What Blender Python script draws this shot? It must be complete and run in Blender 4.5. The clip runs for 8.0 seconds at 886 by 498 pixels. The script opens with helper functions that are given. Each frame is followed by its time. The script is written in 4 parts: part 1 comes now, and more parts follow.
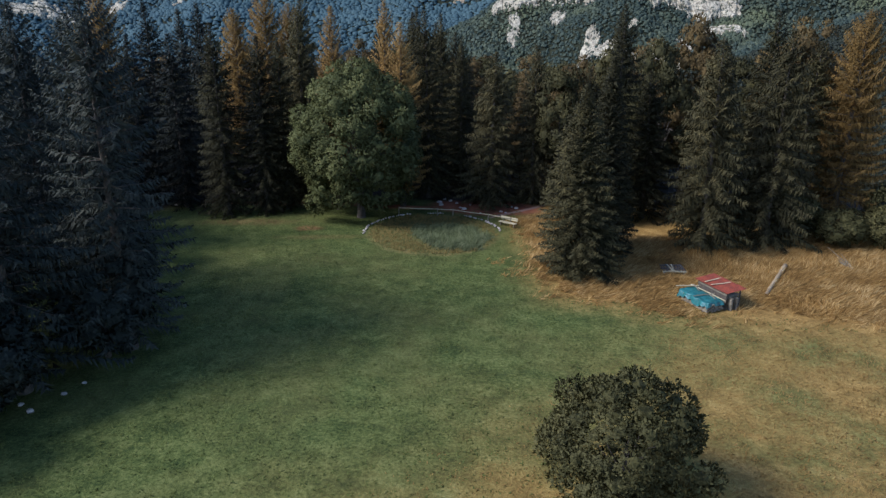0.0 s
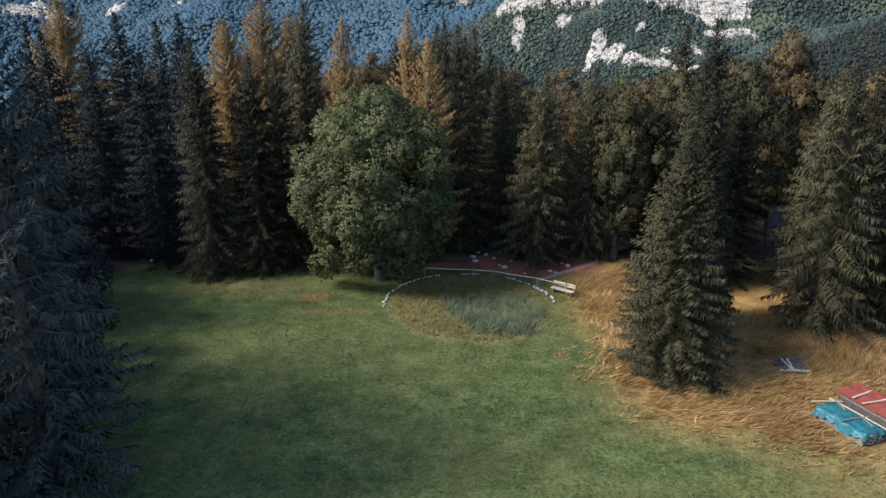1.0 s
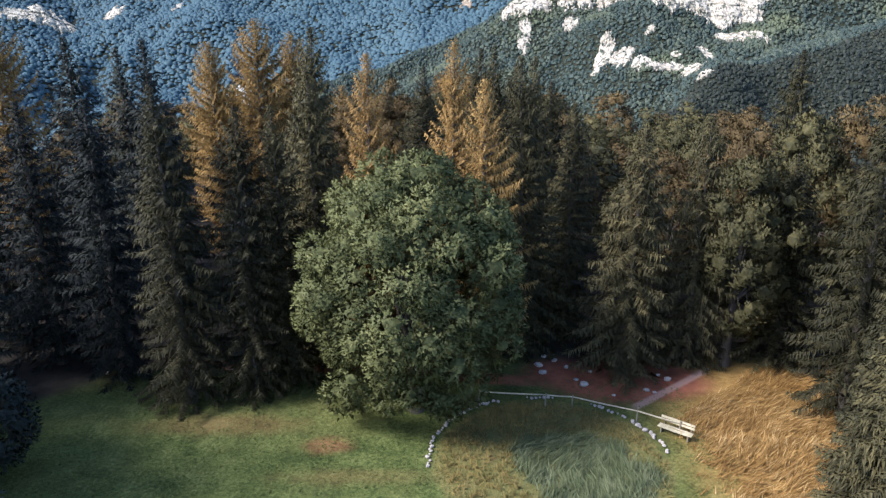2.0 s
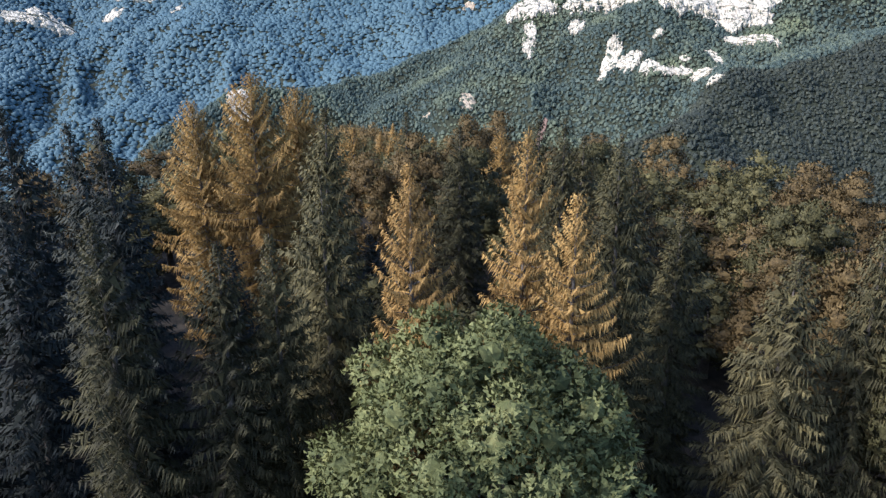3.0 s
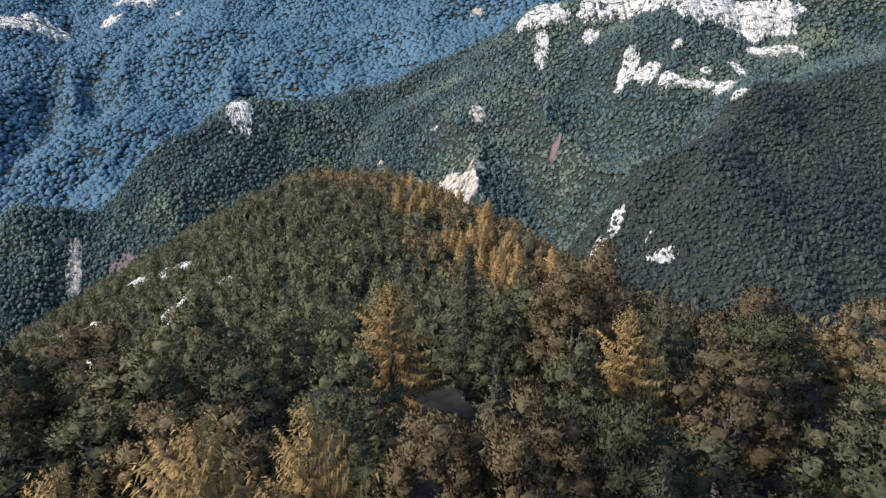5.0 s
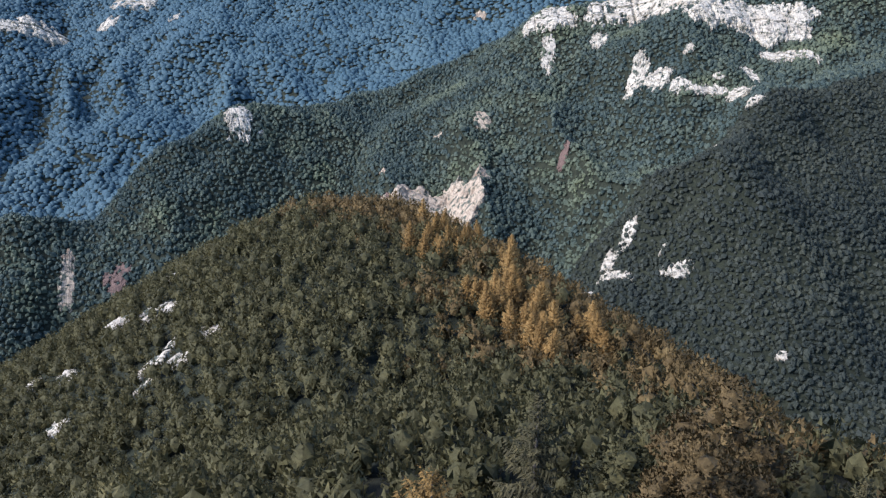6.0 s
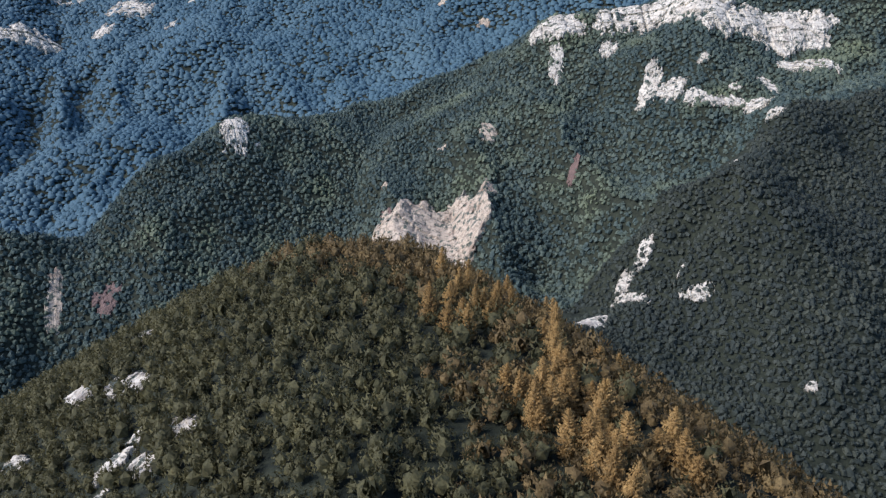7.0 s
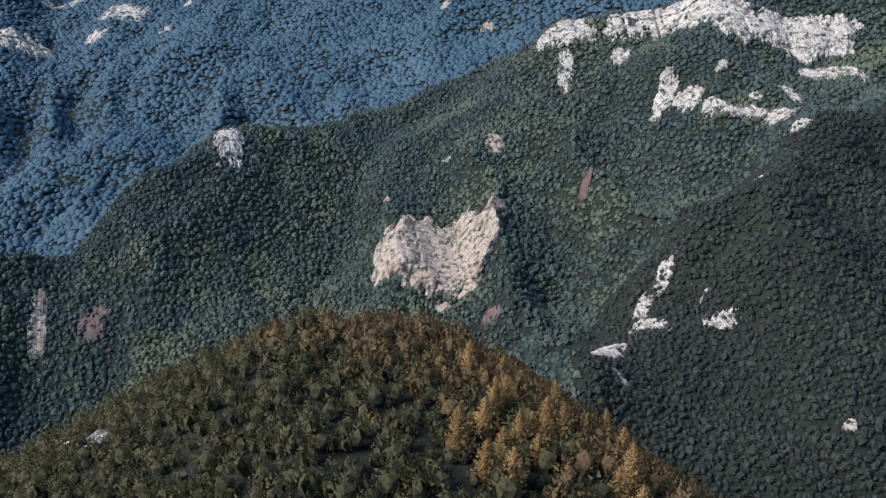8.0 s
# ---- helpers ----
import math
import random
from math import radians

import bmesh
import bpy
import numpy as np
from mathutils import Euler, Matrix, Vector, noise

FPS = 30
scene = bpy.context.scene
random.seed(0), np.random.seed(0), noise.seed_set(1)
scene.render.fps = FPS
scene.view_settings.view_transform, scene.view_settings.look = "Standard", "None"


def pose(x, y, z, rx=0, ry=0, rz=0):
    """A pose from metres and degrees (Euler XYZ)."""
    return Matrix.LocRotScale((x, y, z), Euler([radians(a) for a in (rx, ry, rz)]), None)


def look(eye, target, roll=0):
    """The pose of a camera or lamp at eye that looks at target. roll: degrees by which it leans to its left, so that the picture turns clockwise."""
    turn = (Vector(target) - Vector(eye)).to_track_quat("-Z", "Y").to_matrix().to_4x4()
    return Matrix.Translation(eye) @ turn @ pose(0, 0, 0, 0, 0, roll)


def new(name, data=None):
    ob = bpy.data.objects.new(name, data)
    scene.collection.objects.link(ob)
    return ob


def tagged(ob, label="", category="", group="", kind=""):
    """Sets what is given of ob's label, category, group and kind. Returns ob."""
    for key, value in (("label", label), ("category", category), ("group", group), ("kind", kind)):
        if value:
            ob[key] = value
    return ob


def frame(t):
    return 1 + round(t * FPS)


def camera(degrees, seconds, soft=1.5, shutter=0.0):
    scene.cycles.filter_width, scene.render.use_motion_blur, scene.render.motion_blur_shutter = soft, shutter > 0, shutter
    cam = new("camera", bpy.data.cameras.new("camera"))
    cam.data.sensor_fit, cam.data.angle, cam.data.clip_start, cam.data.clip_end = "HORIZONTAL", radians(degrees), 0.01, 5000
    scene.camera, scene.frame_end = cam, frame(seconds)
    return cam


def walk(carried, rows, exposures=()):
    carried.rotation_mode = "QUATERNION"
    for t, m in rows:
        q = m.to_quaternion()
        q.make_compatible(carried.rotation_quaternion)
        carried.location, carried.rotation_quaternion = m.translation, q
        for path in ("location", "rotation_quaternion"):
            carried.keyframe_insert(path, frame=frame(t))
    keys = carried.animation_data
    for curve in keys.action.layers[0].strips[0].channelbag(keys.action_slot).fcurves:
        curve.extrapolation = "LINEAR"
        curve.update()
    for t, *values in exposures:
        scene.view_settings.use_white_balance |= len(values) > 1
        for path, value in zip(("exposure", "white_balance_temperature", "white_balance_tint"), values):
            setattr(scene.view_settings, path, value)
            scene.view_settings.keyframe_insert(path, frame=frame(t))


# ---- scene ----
# ---- camera ----
cam = camera(62.2, 8.0, soft=1.35)
PATH = [
    (0.0, 0.00, 0.00, 22.75, 71.00, 0.00, 0.00),
    (0.5, -1.50, 7.73, 23.07, 71.06, -0.08, 0.02),
    (1.0, -3.30, 16.74, 23.48, 71.11, -0.12, 0.05),
    (1.2, -4.02, 20.99, 23.78, 71.20, -0.14, 0.07),
    (2.3, -8.27, 41.08, 24.96, 71.23, 0.13, 0.07),
    (2.5, -8.91, 44.31, 25.07, 71.28, 0.13, 0.05),
    (3.0, -10.35, 51.59, 28.12, 71.19, 0.16, 0.13),
    (3.5, -11.74, 59.73, 30.79, 71.26, 0.16, 0.16),
    (4.0, -13.41, 68.18, 32.24, 71.19, 0.14, 0.21),
    (4.5, -15.13, 77.73, 32.63, 71.32, 0.07, 0.26),
    (5.0, -17.06, 86.75, 34.27, 71.31, 0.08, 0.29),
    (6.3, -21.88, 116.06, 36.00, 71.56, 0.08, 0.33),
    (6.5, -22.90, 121.51, 36.17, 71.70, 0.07, 0.32),
    (7.0, -25.31, 137.25, 37.09, 71.85, 0.11, 0.26),
    (7.5, -27.53, 153.37, 37.96, 71.92, 0.19, 0.22),
    (8.0, -29.76, 171.27, 40.99, 71.90, 0.24, 0.21),
]
walk(cam, [(t, pose(x, y, z, rx, ry, rz)) for t, x, y, z, rx, ry, rz in PATH],
     exposures=[(0.0, 0.50, 5100, 21), (1.0, 0.97, 5200, 25), (2.5, 1.58, 5250, 25), (5.0, 1.28, 5080, 25), (6.5, 0.96, 5080, 27), (8.0, 0.72, 5100, 27)])

# ---- light ----
SUN_UP, SUN_TURN = 42.0, 252.0          # degrees above the horizon, clockwise from +y
world = bpy.data.worlds.new("sky")
scene.world = world
world.use_nodes = True
wn = world.node_tree.nodes
sky = wn.new("ShaderNodeTexSky")
sky.sky_type, sky.sun_disc = "NISHITA", False
sky.sun_elevation, sky.sun_rotation = radians(SUN_UP), radians(SUN_TURN)
sky.air_density, sky.dust_density = 1.0, 1.0
wn["Background"].inputs["Strength"].default_value = 0.15
world.node_tree.links.new(sky.outputs[0], wn["Background"].inputs["Color"])
sun = new("sun", bpy.data.lights.new("sun", "SUN"))
sun.data.energy, sun.data.angle, sun.data.color = 3.6, radians(18), (1.0, 0.91, 0.77)
az, el = radians(SUN_TURN), radians(SUN_UP)
sun.matrix_world = look(Vector((math.sin(az) * math.cos(el), math.cos(az) * math.cos(el), math.sin(el))) * 300, (0, 0, 0))

# ---- materials ----
def nodes_of(name):
    m = bpy.data.materials.new(name)
    m.use_nodes = True
    t = m.node_tree
    return m, t, t.nodes["Principled BSDF"]


def noise_tex(t, scale, detail=4.0, rough=0.6, space="Object", offset=0.0):
    n = t.nodes.new("ShaderNodeTexNoise")
    n.inputs["Scale"].default_value, n.inputs["Detail"].default_value = scale, detail
    n.inputs["Roughness"].default_value = rough
    c = t.nodes.new("ShaderNodeTexCoord")
    if offset:
        v = t.nodes.new("ShaderNodeVectorMath")
        v.inputs[1].default_value = (offset, offset * 0.7, offset * 1.3)
        t.links.new(c.outputs[space], v.inputs[0])
        t.links.new(v.outputs[0], n.inputs["Vector"])
    else:
        t.links.new(c.outputs[space], n.inputs["Vector"])
    return n.outputs["Fac"]


def ramp(t, fac, stops):
    r = t.nodes.new("ShaderNodeValToRGB")
    e = r.color_ramp.elements
    while len(e) < len(stops):
        e.new(0.5)
    for i, (p, c) in enumerate(stops):
        e[i].position, e[i].color = p, (*c, 1)
    t.links.new(fac, r.inputs[0])
    return r.outputs["Color"]


def mixed(t, a, b, fac, mode="MIX"):
    m = t.nodes.new("ShaderNodeMix")
    m.data_type, m.blend_type = "RGBA", mode
    for v, s in ((fac, 0), (a, 6), (b, 7)):
        if isinstance(v, (int, float)):
            m.inputs[s].default_value = v
        elif isinstance(v, tuple):
            m.inputs[s].default_value = (*v, 1)
        else:
            t.links.new(v, m.inputs[s])
    return m.outputs[2]


def calc(t, op, a, b=0.0, c=0.0, clamp=False):
    m = t.nodes.new("ShaderNodeMath")
    m.operation, m.use_clamp = op, clamp
    for i, v in enumerate((a, b, c)):
        if isinstance(v, (int, float)):
            m.inputs[i].default_value = v
        else:
            t.links.new(v, m.inputs[i])
    return m.outputs[0]


def bumped(t, bsdf, height, strength, distance=0.05):
    b = t.nodes.new("ShaderNodeBump")
    b.inputs["Strength"].default_value, b.inputs["Distance"].default_value = strength, distance
    t.links.new(height, b.inputs["Height"])
    t.links.new(b.outputs[0], bsdf.inputs["Normal"])


def leaf_material(name, dark, mid, light, through_light=0.25, rough=0.65, patch=0.25, lit_patch=None, fine=0.0, single=0.2):
    """Foliage: every leaf its own shade, every tree its own tone, soft patches over the crown."""
    m, t, p = nodes_of(name)
    geo, info = t.nodes.new("ShaderNodeNewGeometry"), t.nodes.new("ShaderNodeObjectInfo")
    n = noise_tex(t, patch, 3.0)
    f = calc(t, "MULTIPLY", geo.outputs["Random Per Island"], single)
    f = calc(t, "MULTIPLY_ADD", n, 0.85, calc(t, "ADD", f, 0.06 - single / 2))
    f = calc(t, "MULTIPLY_ADD", info.outputs["Random"], 0.24, calc(t, "ADD", f, -0.12), clamp=True)
    c = ramp(t, f, [(0.08, dark), (0.5, mid), (0.92, light)])
    if fine:
        c = mixed(t, c, ramp(t, noise_tex(t, fine, 5.0, 0.75, offset=5.0), [(0.36, (0.5, 0.5, 0.5)), (0.62, (1.0, 1.0, 1.0))]), 0.8, "MULTIPLY")
    if lit_patch:
        w = ramp(t, noise_tex(t, lit_patch[1], 2.0, offset=31.0), [(0.5, (0, 0, 0)), (0.66, (1, 1, 1))])
        c = mixed(t, c, lit_patch[0], w)
    t.links.new(c, p.inputs["Base Color"])
    p.inputs["Roughness"].default_value = rough
    p.inputs["Specular IOR Level"].default_value = 0.08
    tr = t.nodes.new("ShaderNodeBsdfTranslucent")
    t.links.new(c, tr.inputs["Color"])
    mx = t.nodes.new("ShaderNodeMixShader")
    mx.inputs[0].default_value = through_light
    t.links.new(p.outputs[0], mx.inputs[1])
    t.links.new(tr.outputs[0], mx.inputs[2])
    t.links.new(mx.outputs[0], t.nodes["Material Output"].inputs["Surface"])
    return m


def plain_material(name, a, b, scale, rough=0.8, metal=0.0, bump=0.3, bump_scale=None, fine=0.3):
    """Two tones in patches, finer grain and relief over them."""
    m, t, p = nodes_of(name)
    n1, n2 = noise_tex(t, scale, 5.0), noise_tex(t, (bump_scale or scale * 6), 6.0, 0.7, offset=11.0)
    f = calc(t, "MULTIPLY_ADD", n2, fine, calc(t, "MULTIPLY", n1, 1 - fine))
    c = ramp(t, f, [(0.32, a), (0.68, b)])
    t.links.new(c, p.inputs["Base Color"])
    p.inputs["Roughness"].default_value, p.inputs["Metallic"].default_value = rough, metal
    bumped(t, p, n2, bump)
    return m


SPRUCE = leaf_material("spruce_needles", (0.012, 0.013, 0.007), (0.048, 0.044, 0.017), (0.165, 0.138, 0.050), 0.10, patch=0.9, fine=7.0)
# Darker copy of the spruce needles; the wood's shade is in its colour.
SPRUCE_SHADED = leaf_material("shaded_spruce_needles", (0.008, 0.010, 0.008), (0.021, 0.025, 0.017), (0.062, 0.064, 0.040), 0.08, patch=0.8, fine=6.0)
SPRUCE_OLIVE = leaf_material("olive_spruce_needles", (0.018, 0.018, 0.009), (0.074, 0.065, 0.026), (0.21, 0.172, 0.062), 0.15, patch=0.9, fine=7.0)
LARCH = leaf_material("autumn_larch_needles", (0.12, 0.070, 0.020), (0.34, 0.212, 0.060), (0.55, 0.37, 0.115), 0.3, patch=0.8, fine=8.0)
LARCH_GREEN = leaf_material("turning_larch_needles", (0.070, 0.044, 0.013), (0.24, 0.150, 0.040), (0.42, 0.28, 0.082), 0.3, patch=0.6, fine=7.0)
MAPLE = leaf_material("maple_leaves", (0.032, 0.044, 0.016), (0.122, 0.132, 0.044), (0.30, 0.29, 0.10), 0.25, patch=0.5, fine=5.0)
BEECH = leaf_material("autumn_beech_leaves", (0.034, 0.026, 0.011), (0.118, 0.083, 0.030), (0.27, 0.19, 0.065), 0.25, fine=5.0)
BEECH_GREEN = leaf_material("green_beech_leaves", (0.022, 0.024, 0.010), (0.078, 0.072, 0.027), (0.20, 0.168, 0.056), 0.25, fine=5.0)
# Shade along the wood's left edge is put into this leaf colour.
SHADED_LEAF = leaf_material("shaded_forest_leaves", (0.018, 0.023, 0.018), (0.042, 0.050, 0.036), (0.100, 0.105, 0.072), 0.15, fine=5.0)
BUSH_LEAF = leaf_material("dull_green_bush_leaves", (0.030, 0.030, 0.011), (0.080, 0.075, 0.026), (0.175, 0.150, 0.052), patch=0.8, single=0.35)
BARK = plain_material("grey_brown_bark", (0.036, 0.029, 0.018), (0.105, 0.086, 0.056), 3.0, 0.9, bump=0.8)


def rock_material(name, dark, pale, stain, scrubby=0.55):
    """Weathered limestone: bedding and thin joints, stains running down, tufts of scrub in the cracks."""
    m, t, p = nodes_of(name)
    co = t.nodes.new("ShaderNodeTexCoord").outputs["Object"]

    def stretched(sx, sz):
        mp = t.nodes.new("ShaderNodeMapping")
        mp.inputs["Scale"].default_value = (sx, sx, sz)
        t.links.new(co, mp.inputs[0])
        return mp.outputs[0]
    run = t.nodes.new("ShaderNodeTexNoise")
    run.inputs["Scale"].default_value, run.inputs["Detail"].default_value = 1.0, 6.0
    t.links.new(stretched(0.3, 0.07), run.inputs["Vector"])
    grit = noise_tex(t, 0.5, 7.0, 0.75, offset=4.0)
    c = ramp(t, calc(t, "MULTIPLY_ADD", grit, 0.55, calc(t, "MULTIPLY", run.outputs["Fac"], 0.45)), [(0.36, dark), (0.47, pale), (0.70, tuple(v * 1.16 for v in pale))])
    c = mixed(t, c, stain, calc(t, "MULTIPLY", ramp(t, noise_tex(t, 0.045, 5.0, 0.7, offset=13.0), [(0.52, (0, 0, 0)), (0.66, (1, 1, 1))]), 0.7))
    for sx, sz, wide in ((0.10, 0.045, 0.035), (0.06, 0.26, 0.05)):          # upright joints, bedding planes
        v = t.nodes.new("ShaderNodeTexVoronoi")
        v.feature = "DISTANCE_TO_EDGE"
        add = t.nodes.new("ShaderNodeVectorMath")
        n3 = t.nodes.new("ShaderNodeTexNoise")
        n3.inputs["Scale"].default_value = 0.2
        t.links.new(co, n3.inputs["Vector"])
        sc = t.nodes.new("ShaderNodeVectorMath")
        sc.operation = "SCALE"
        sc.inputs[3].default_value = 0.5
        t.links.new(n3.outputs["Color"], sc.inputs[0])
        t.links.new(stretched(sx, sz), add.inputs[0])
        t.links.new(sc.outputs[0], add.inputs[1])
        v.inputs["Scale"].default_value = 1.0
        t.links.new(add.outputs[0], v.inputs["Vector"])
        c = mixed(t, c, dark, calc(t, "MULTIPLY", ramp(t, v.outputs["Distance"], [(0.0, (1, 1, 1)), (wide, (0, 0, 0))]), 0.6))
    scrub = ramp(t, noise_tex(t, 0.22, 5.0, 0.7, offset=23.0), [(scrubby, (0, 0, 0)), (scrubby + 0.04, (1, 1, 1))])
    c = mixed(t, c, (0.045, 0.052, 0.028), scrub)
    t.links.new(c, p.inputs["Base Color"])
    p.inputs["Roughness"].default_value = 0.92
    bumped(t, p, grit, 0.8, 0.6)
    return m


ROCK = rock_material("pale_limestone", (0.12, 0.10, 0.065), (0.40, 0.355, 0.235), (0.25, 0.21, 0.13), 0.54)
TAN_ROCK = rock_material("tan_limestone", (0.11, 0.078, 0.042), (0.32, 0.255, 0.150), (0.15, 0.095, 0.045), 0.53)
SOIL = plain_material("bare_red_soil", (0.06, 0.037, 0.022), (0.14, 0.088, 0.055), 0.2, 0.95, bump=0.6, bump_scale=1.0, fine=0.5)

# ---- ground ----
def mesh_of(name, verts, tris, mats, index=None, smooth=False, normals=None):
    """A mesh of triangles (or quads) from arrays."""
    verts, tris = np.asarray(verts, np.float32).reshape(-1, 3), np.asarray(tris, np.int32)
    k = tris.shape[1]
    me = bpy.data.meshes.new(name)
    me.vertices.add(len(verts))
    me.vertices.foreach_set("co", verts.ravel())
    me.loops.add(tris.size)
    me.loops.foreach_set("vertex_index", tris.ravel())
    me.polygons.add(len(tris))
    me.polygons.foreach_set("loop_start", np.arange(0, tris.size, k, dtype=np.int32))
    for m in mats:
        me.materials.append(m)
    if index is not None:
        me.polygons.foreach_set("material_index", np.asarray(index, np.int32))
    me.polygons.foreach_set("use_smooth", np.full(len(tris), smooth))
    me.update(calc_edges=True)
    if normals is not None:
        me.normals_split_custom_set_from_vertices(np.asarray(normals, np.float32).reshape(-1, 3))
    return me


def kites(base, way, side, width, sag=0.0):
    """Pointed leaves or twigs: one triangle each, from base along way, spread to both sides."""
    tip = base + way
    tip[:, 2] -= sag * np.linalg.norm(way, axis=1)
    return np.stack([base + way * 0.12 + side * width, base + way * 0.12 - side * width, tip], 1)


def leaf_mesh(name, leaves, facing, material, own=0.16, front=None):
    """Leaves that catch the light as the crown does: their normals lean towards the crown's outside."""
    v, n = np.concatenate(leaves).reshape(-1, 3, 3), unit(np.concatenate(facing).reshape(-1, 3))
    flat = unit(np.cross(v[:, 1] - v[:, 0], v[:, 2] - v[:, 0]))
    turned = (flat * (n if front is None else np.array(front))).sum(1) < 0
    v[turned] = v[turned][:, ::-1]
    flat[turned] *= -1
    n = unit(n * (1 - own) + flat * own)
    return mesh_of(name, v, np.arange(len(v) * 3).reshape(-1, 3), [material], smooth=True, normals=np.repeat(n, 3, 0))


def unit(v):
    return v / np.maximum(np.linalg.norm(v, axis=-1, keepdims=True), 1e-6)


def wave(x, y, size, seed):
    """Smooth value noise of about -1 to 1 on plan coordinates."""
    r = np.random.RandomState(seed).rand(64, 64) * 2 - 1
    u, v = np.asarray(x) / size, np.asarray(y) / size
    i, j = np.floor(u).astype(int), np.floor(v).astype(int)
    a, b = u - i, v - j
    a, b = a * a * (3 - 2 * a), b * b * (3 - 2 * b)
    g = lambda p, q: r[p % 64, q % 64]
    return (g(i, j) * (1 - a) + g(i + 1, j) * a) * (1 - b) + (g(i, j + 1) * (1 - a) + g(i + 1, j + 1) * a) * b


def fractal(x, y, size, seed, octaves=4):
    return sum(wave(x, y, size / 2 ** o, seed + o) / 1.8 ** o for o in range(octaves))


def ridge(x, y, line, left, right):
    """Height of a mountain ridge: crest points (x, y, z, half width of its flat top), steepness to each side of its line."""
    best = np.full(np.shape(x), -1e9)
    for (x0, y0, z0, w0), (x1, y1, z1, w1) in zip(line, line[1:]):
        dx, dy = x1 - x0, y1 - y0
        n = math.hypot(dx, dy)
        s = np.clip(((x - x0) * dx + (y - y0) * dy) / n ** 2, 0, 1)
        d = np.hypot(x - x0 - s * dx, y - y0 - s * dy)
        side = ((x - x0) * dy - (y - y0) * dx) / n
        k = np.where(side > 0, right, left)
        over = np.maximum(d - w0 - s * (w1 - w0), 0)
        best = np.maximum(best, z0 + s * (z1 - z0) - k * over ** 2 / (over + 10.0))
    return best


PLATEAU = [(0, -900, 30, 300), (0, -60, 0, 120), (0, 40, 0, 75), (-4, 110, 0, 48), (-9, 140, -2, 26), (-5, 170, -12, 23),
           (-11, 200, -15, 21), (-24, 235, -14, 17), (-44, 282, -14.5, 12)]
MID_RIDGE = [(-470, 690, -185, 3), (-381, 720, -143, 3), (-306, 760, -122, 3), (-270, 800, -97, 3), (-226, 839, -72, 4), (-187, 880, -68, 3),
             (-116, 930, -64, 3), (-23, 955, -34, 4), (40, 930, -6, 4), (75, 912, 16, 4), (103, 916, 32, 6), (140, 930, 40, 6), (180, 925, 46, 6), (230, 902, 60, 8), (520, 930, 130, 10)]
CLIFF_RIB = [(30, 905, -40, 3), (16, 830, -88, 4), (3, 790, -108, 10), (-20, 765, -122, 14)]
SPUR = [(40, 540, -165, 2), (92, 590, -136, 3), (118, 632, -110, 3), (181, 661, -67, 4), (222, 708, -42, 5), (320, 760, -26, 6), (560, 800, 40, 10)]
FAR_RIDGE = [(-1800, 1560, 240, 20), (-900, 1540, 170, 20), (-690, 1440, 50, 8), (-500, 1530, 110, 10), (-250, 1600, 190, 20), (200, 1600, 260, 20), (900, 1500, 320, 30)]
FAR_RIB = [(-660, 1370, -12, 4), (-560, 1180, -120, 5), (-470, 1000, -230, 5)]
FAR_RIB_2 = [(-180, 1500, 70, 8), (-150, 1250, -40, 5), (-200, 1080, -130, 6), (-260, 960, -220, 6)]
FAR_RIB_3 = [(-380, 1480, 40, 6), (-370, 1280, -90, 4), (-400, 1120, -190, 5)]


def height(x, y):
    """The lie of the land: meadow shelf and hill, valley, the ridges beyond."""
    x, y = np.asarray(x, float), np.asarray(y, float)
    wx, wy = x + 14 * fractal(x, y, 90, 5, 3), y + 14 * fractal(x, y, 90, 9, 3)
    far = np.clip((y - 330) / 120, 0, 1)
    px, py = x + (wx - x) * far, y + (wy - y) * far
    hs = [ridge(x, y, PLATEAU, 0.62, 0.95), ridge(px, py, MID_RIDGE, 0.7, 0.72), ridge(px, py, CLIFF_RIB, 0.85, 0.85),
          ridge(px, py, SPUR, 0.9, 0.74), ridge(px, py, FAR_RIDGE, 0.55, 0.55), ridge(px, py, FAR_RIB, 0.6, 0.6),
          ridge(px, py, FAR_RIB_2, 0.6, 0.6), ridge(px, py, FAR_RIB_3, 0.7, 0.7), np.full(x.shape, -290.0)]
    right = np.clip((x - 181) * 0.68 - (y - 661) * 0.73, 0, 160) * far          # the hollow behind the spur
    hs[1] = hs[1] - 0.55 * right
    s = 5.0
    top = np.max(hs, axis=0)
    z = top + s * np.log(sum(np.exp((h - top) / s) for h in hs)) * far
    deep = np.clip((-20 - z) / 70, 0.25, 1) * (1 - 0.75 * np.clip(right / 40, 0, 1))
    z = z + far * (8 * fractal(x, y, 150, 21, 4) + deep * (14 - 36 * np.abs(wave(px + 0.25 * py, py * 0.4, 75, 33))))
    flat = np.clip((150 - y) / 30, 0, 1)
    return z + flat * (-0.25 - 0.03 * np.clip(x, 0, 30) + 0.18 * fractal(x, y, 14, 40, 3))


def spread(parts):
    out = []
    for a, b, step in parts:
        out += list(np.arange(a, b, step))
    return np.array(out + [parts[-1][1]])


xs = spread([(-3200, -1100, 70), (-1100, -520, 20), (-520, -140, 9), (-140, -48, 3), (-48, 48, 1.7), (48, 140, 3), (140, 420, 7), (420, 900, 20), (900, 3200, 90)])
ys = spread([(-2600, -200, 80), (-200, 0, 8), (0, 20, 2), (20, 90, 1.7), (90, 300, 3.2), (300, 1000, 9), (1000, 1640, 14), (1640, 3600, 90)])
gx, gy = np.meshgrid(xs, ys)
gz = height(gx, gy)
nx, ny = len(xs), len(ys)
q = (np.arange(ny - 1)[:, None] * nx + np.arange(nx - 1)).ravel()
quads = np.stack([q, q + 1, q + nx + 1, q + nx], 1)


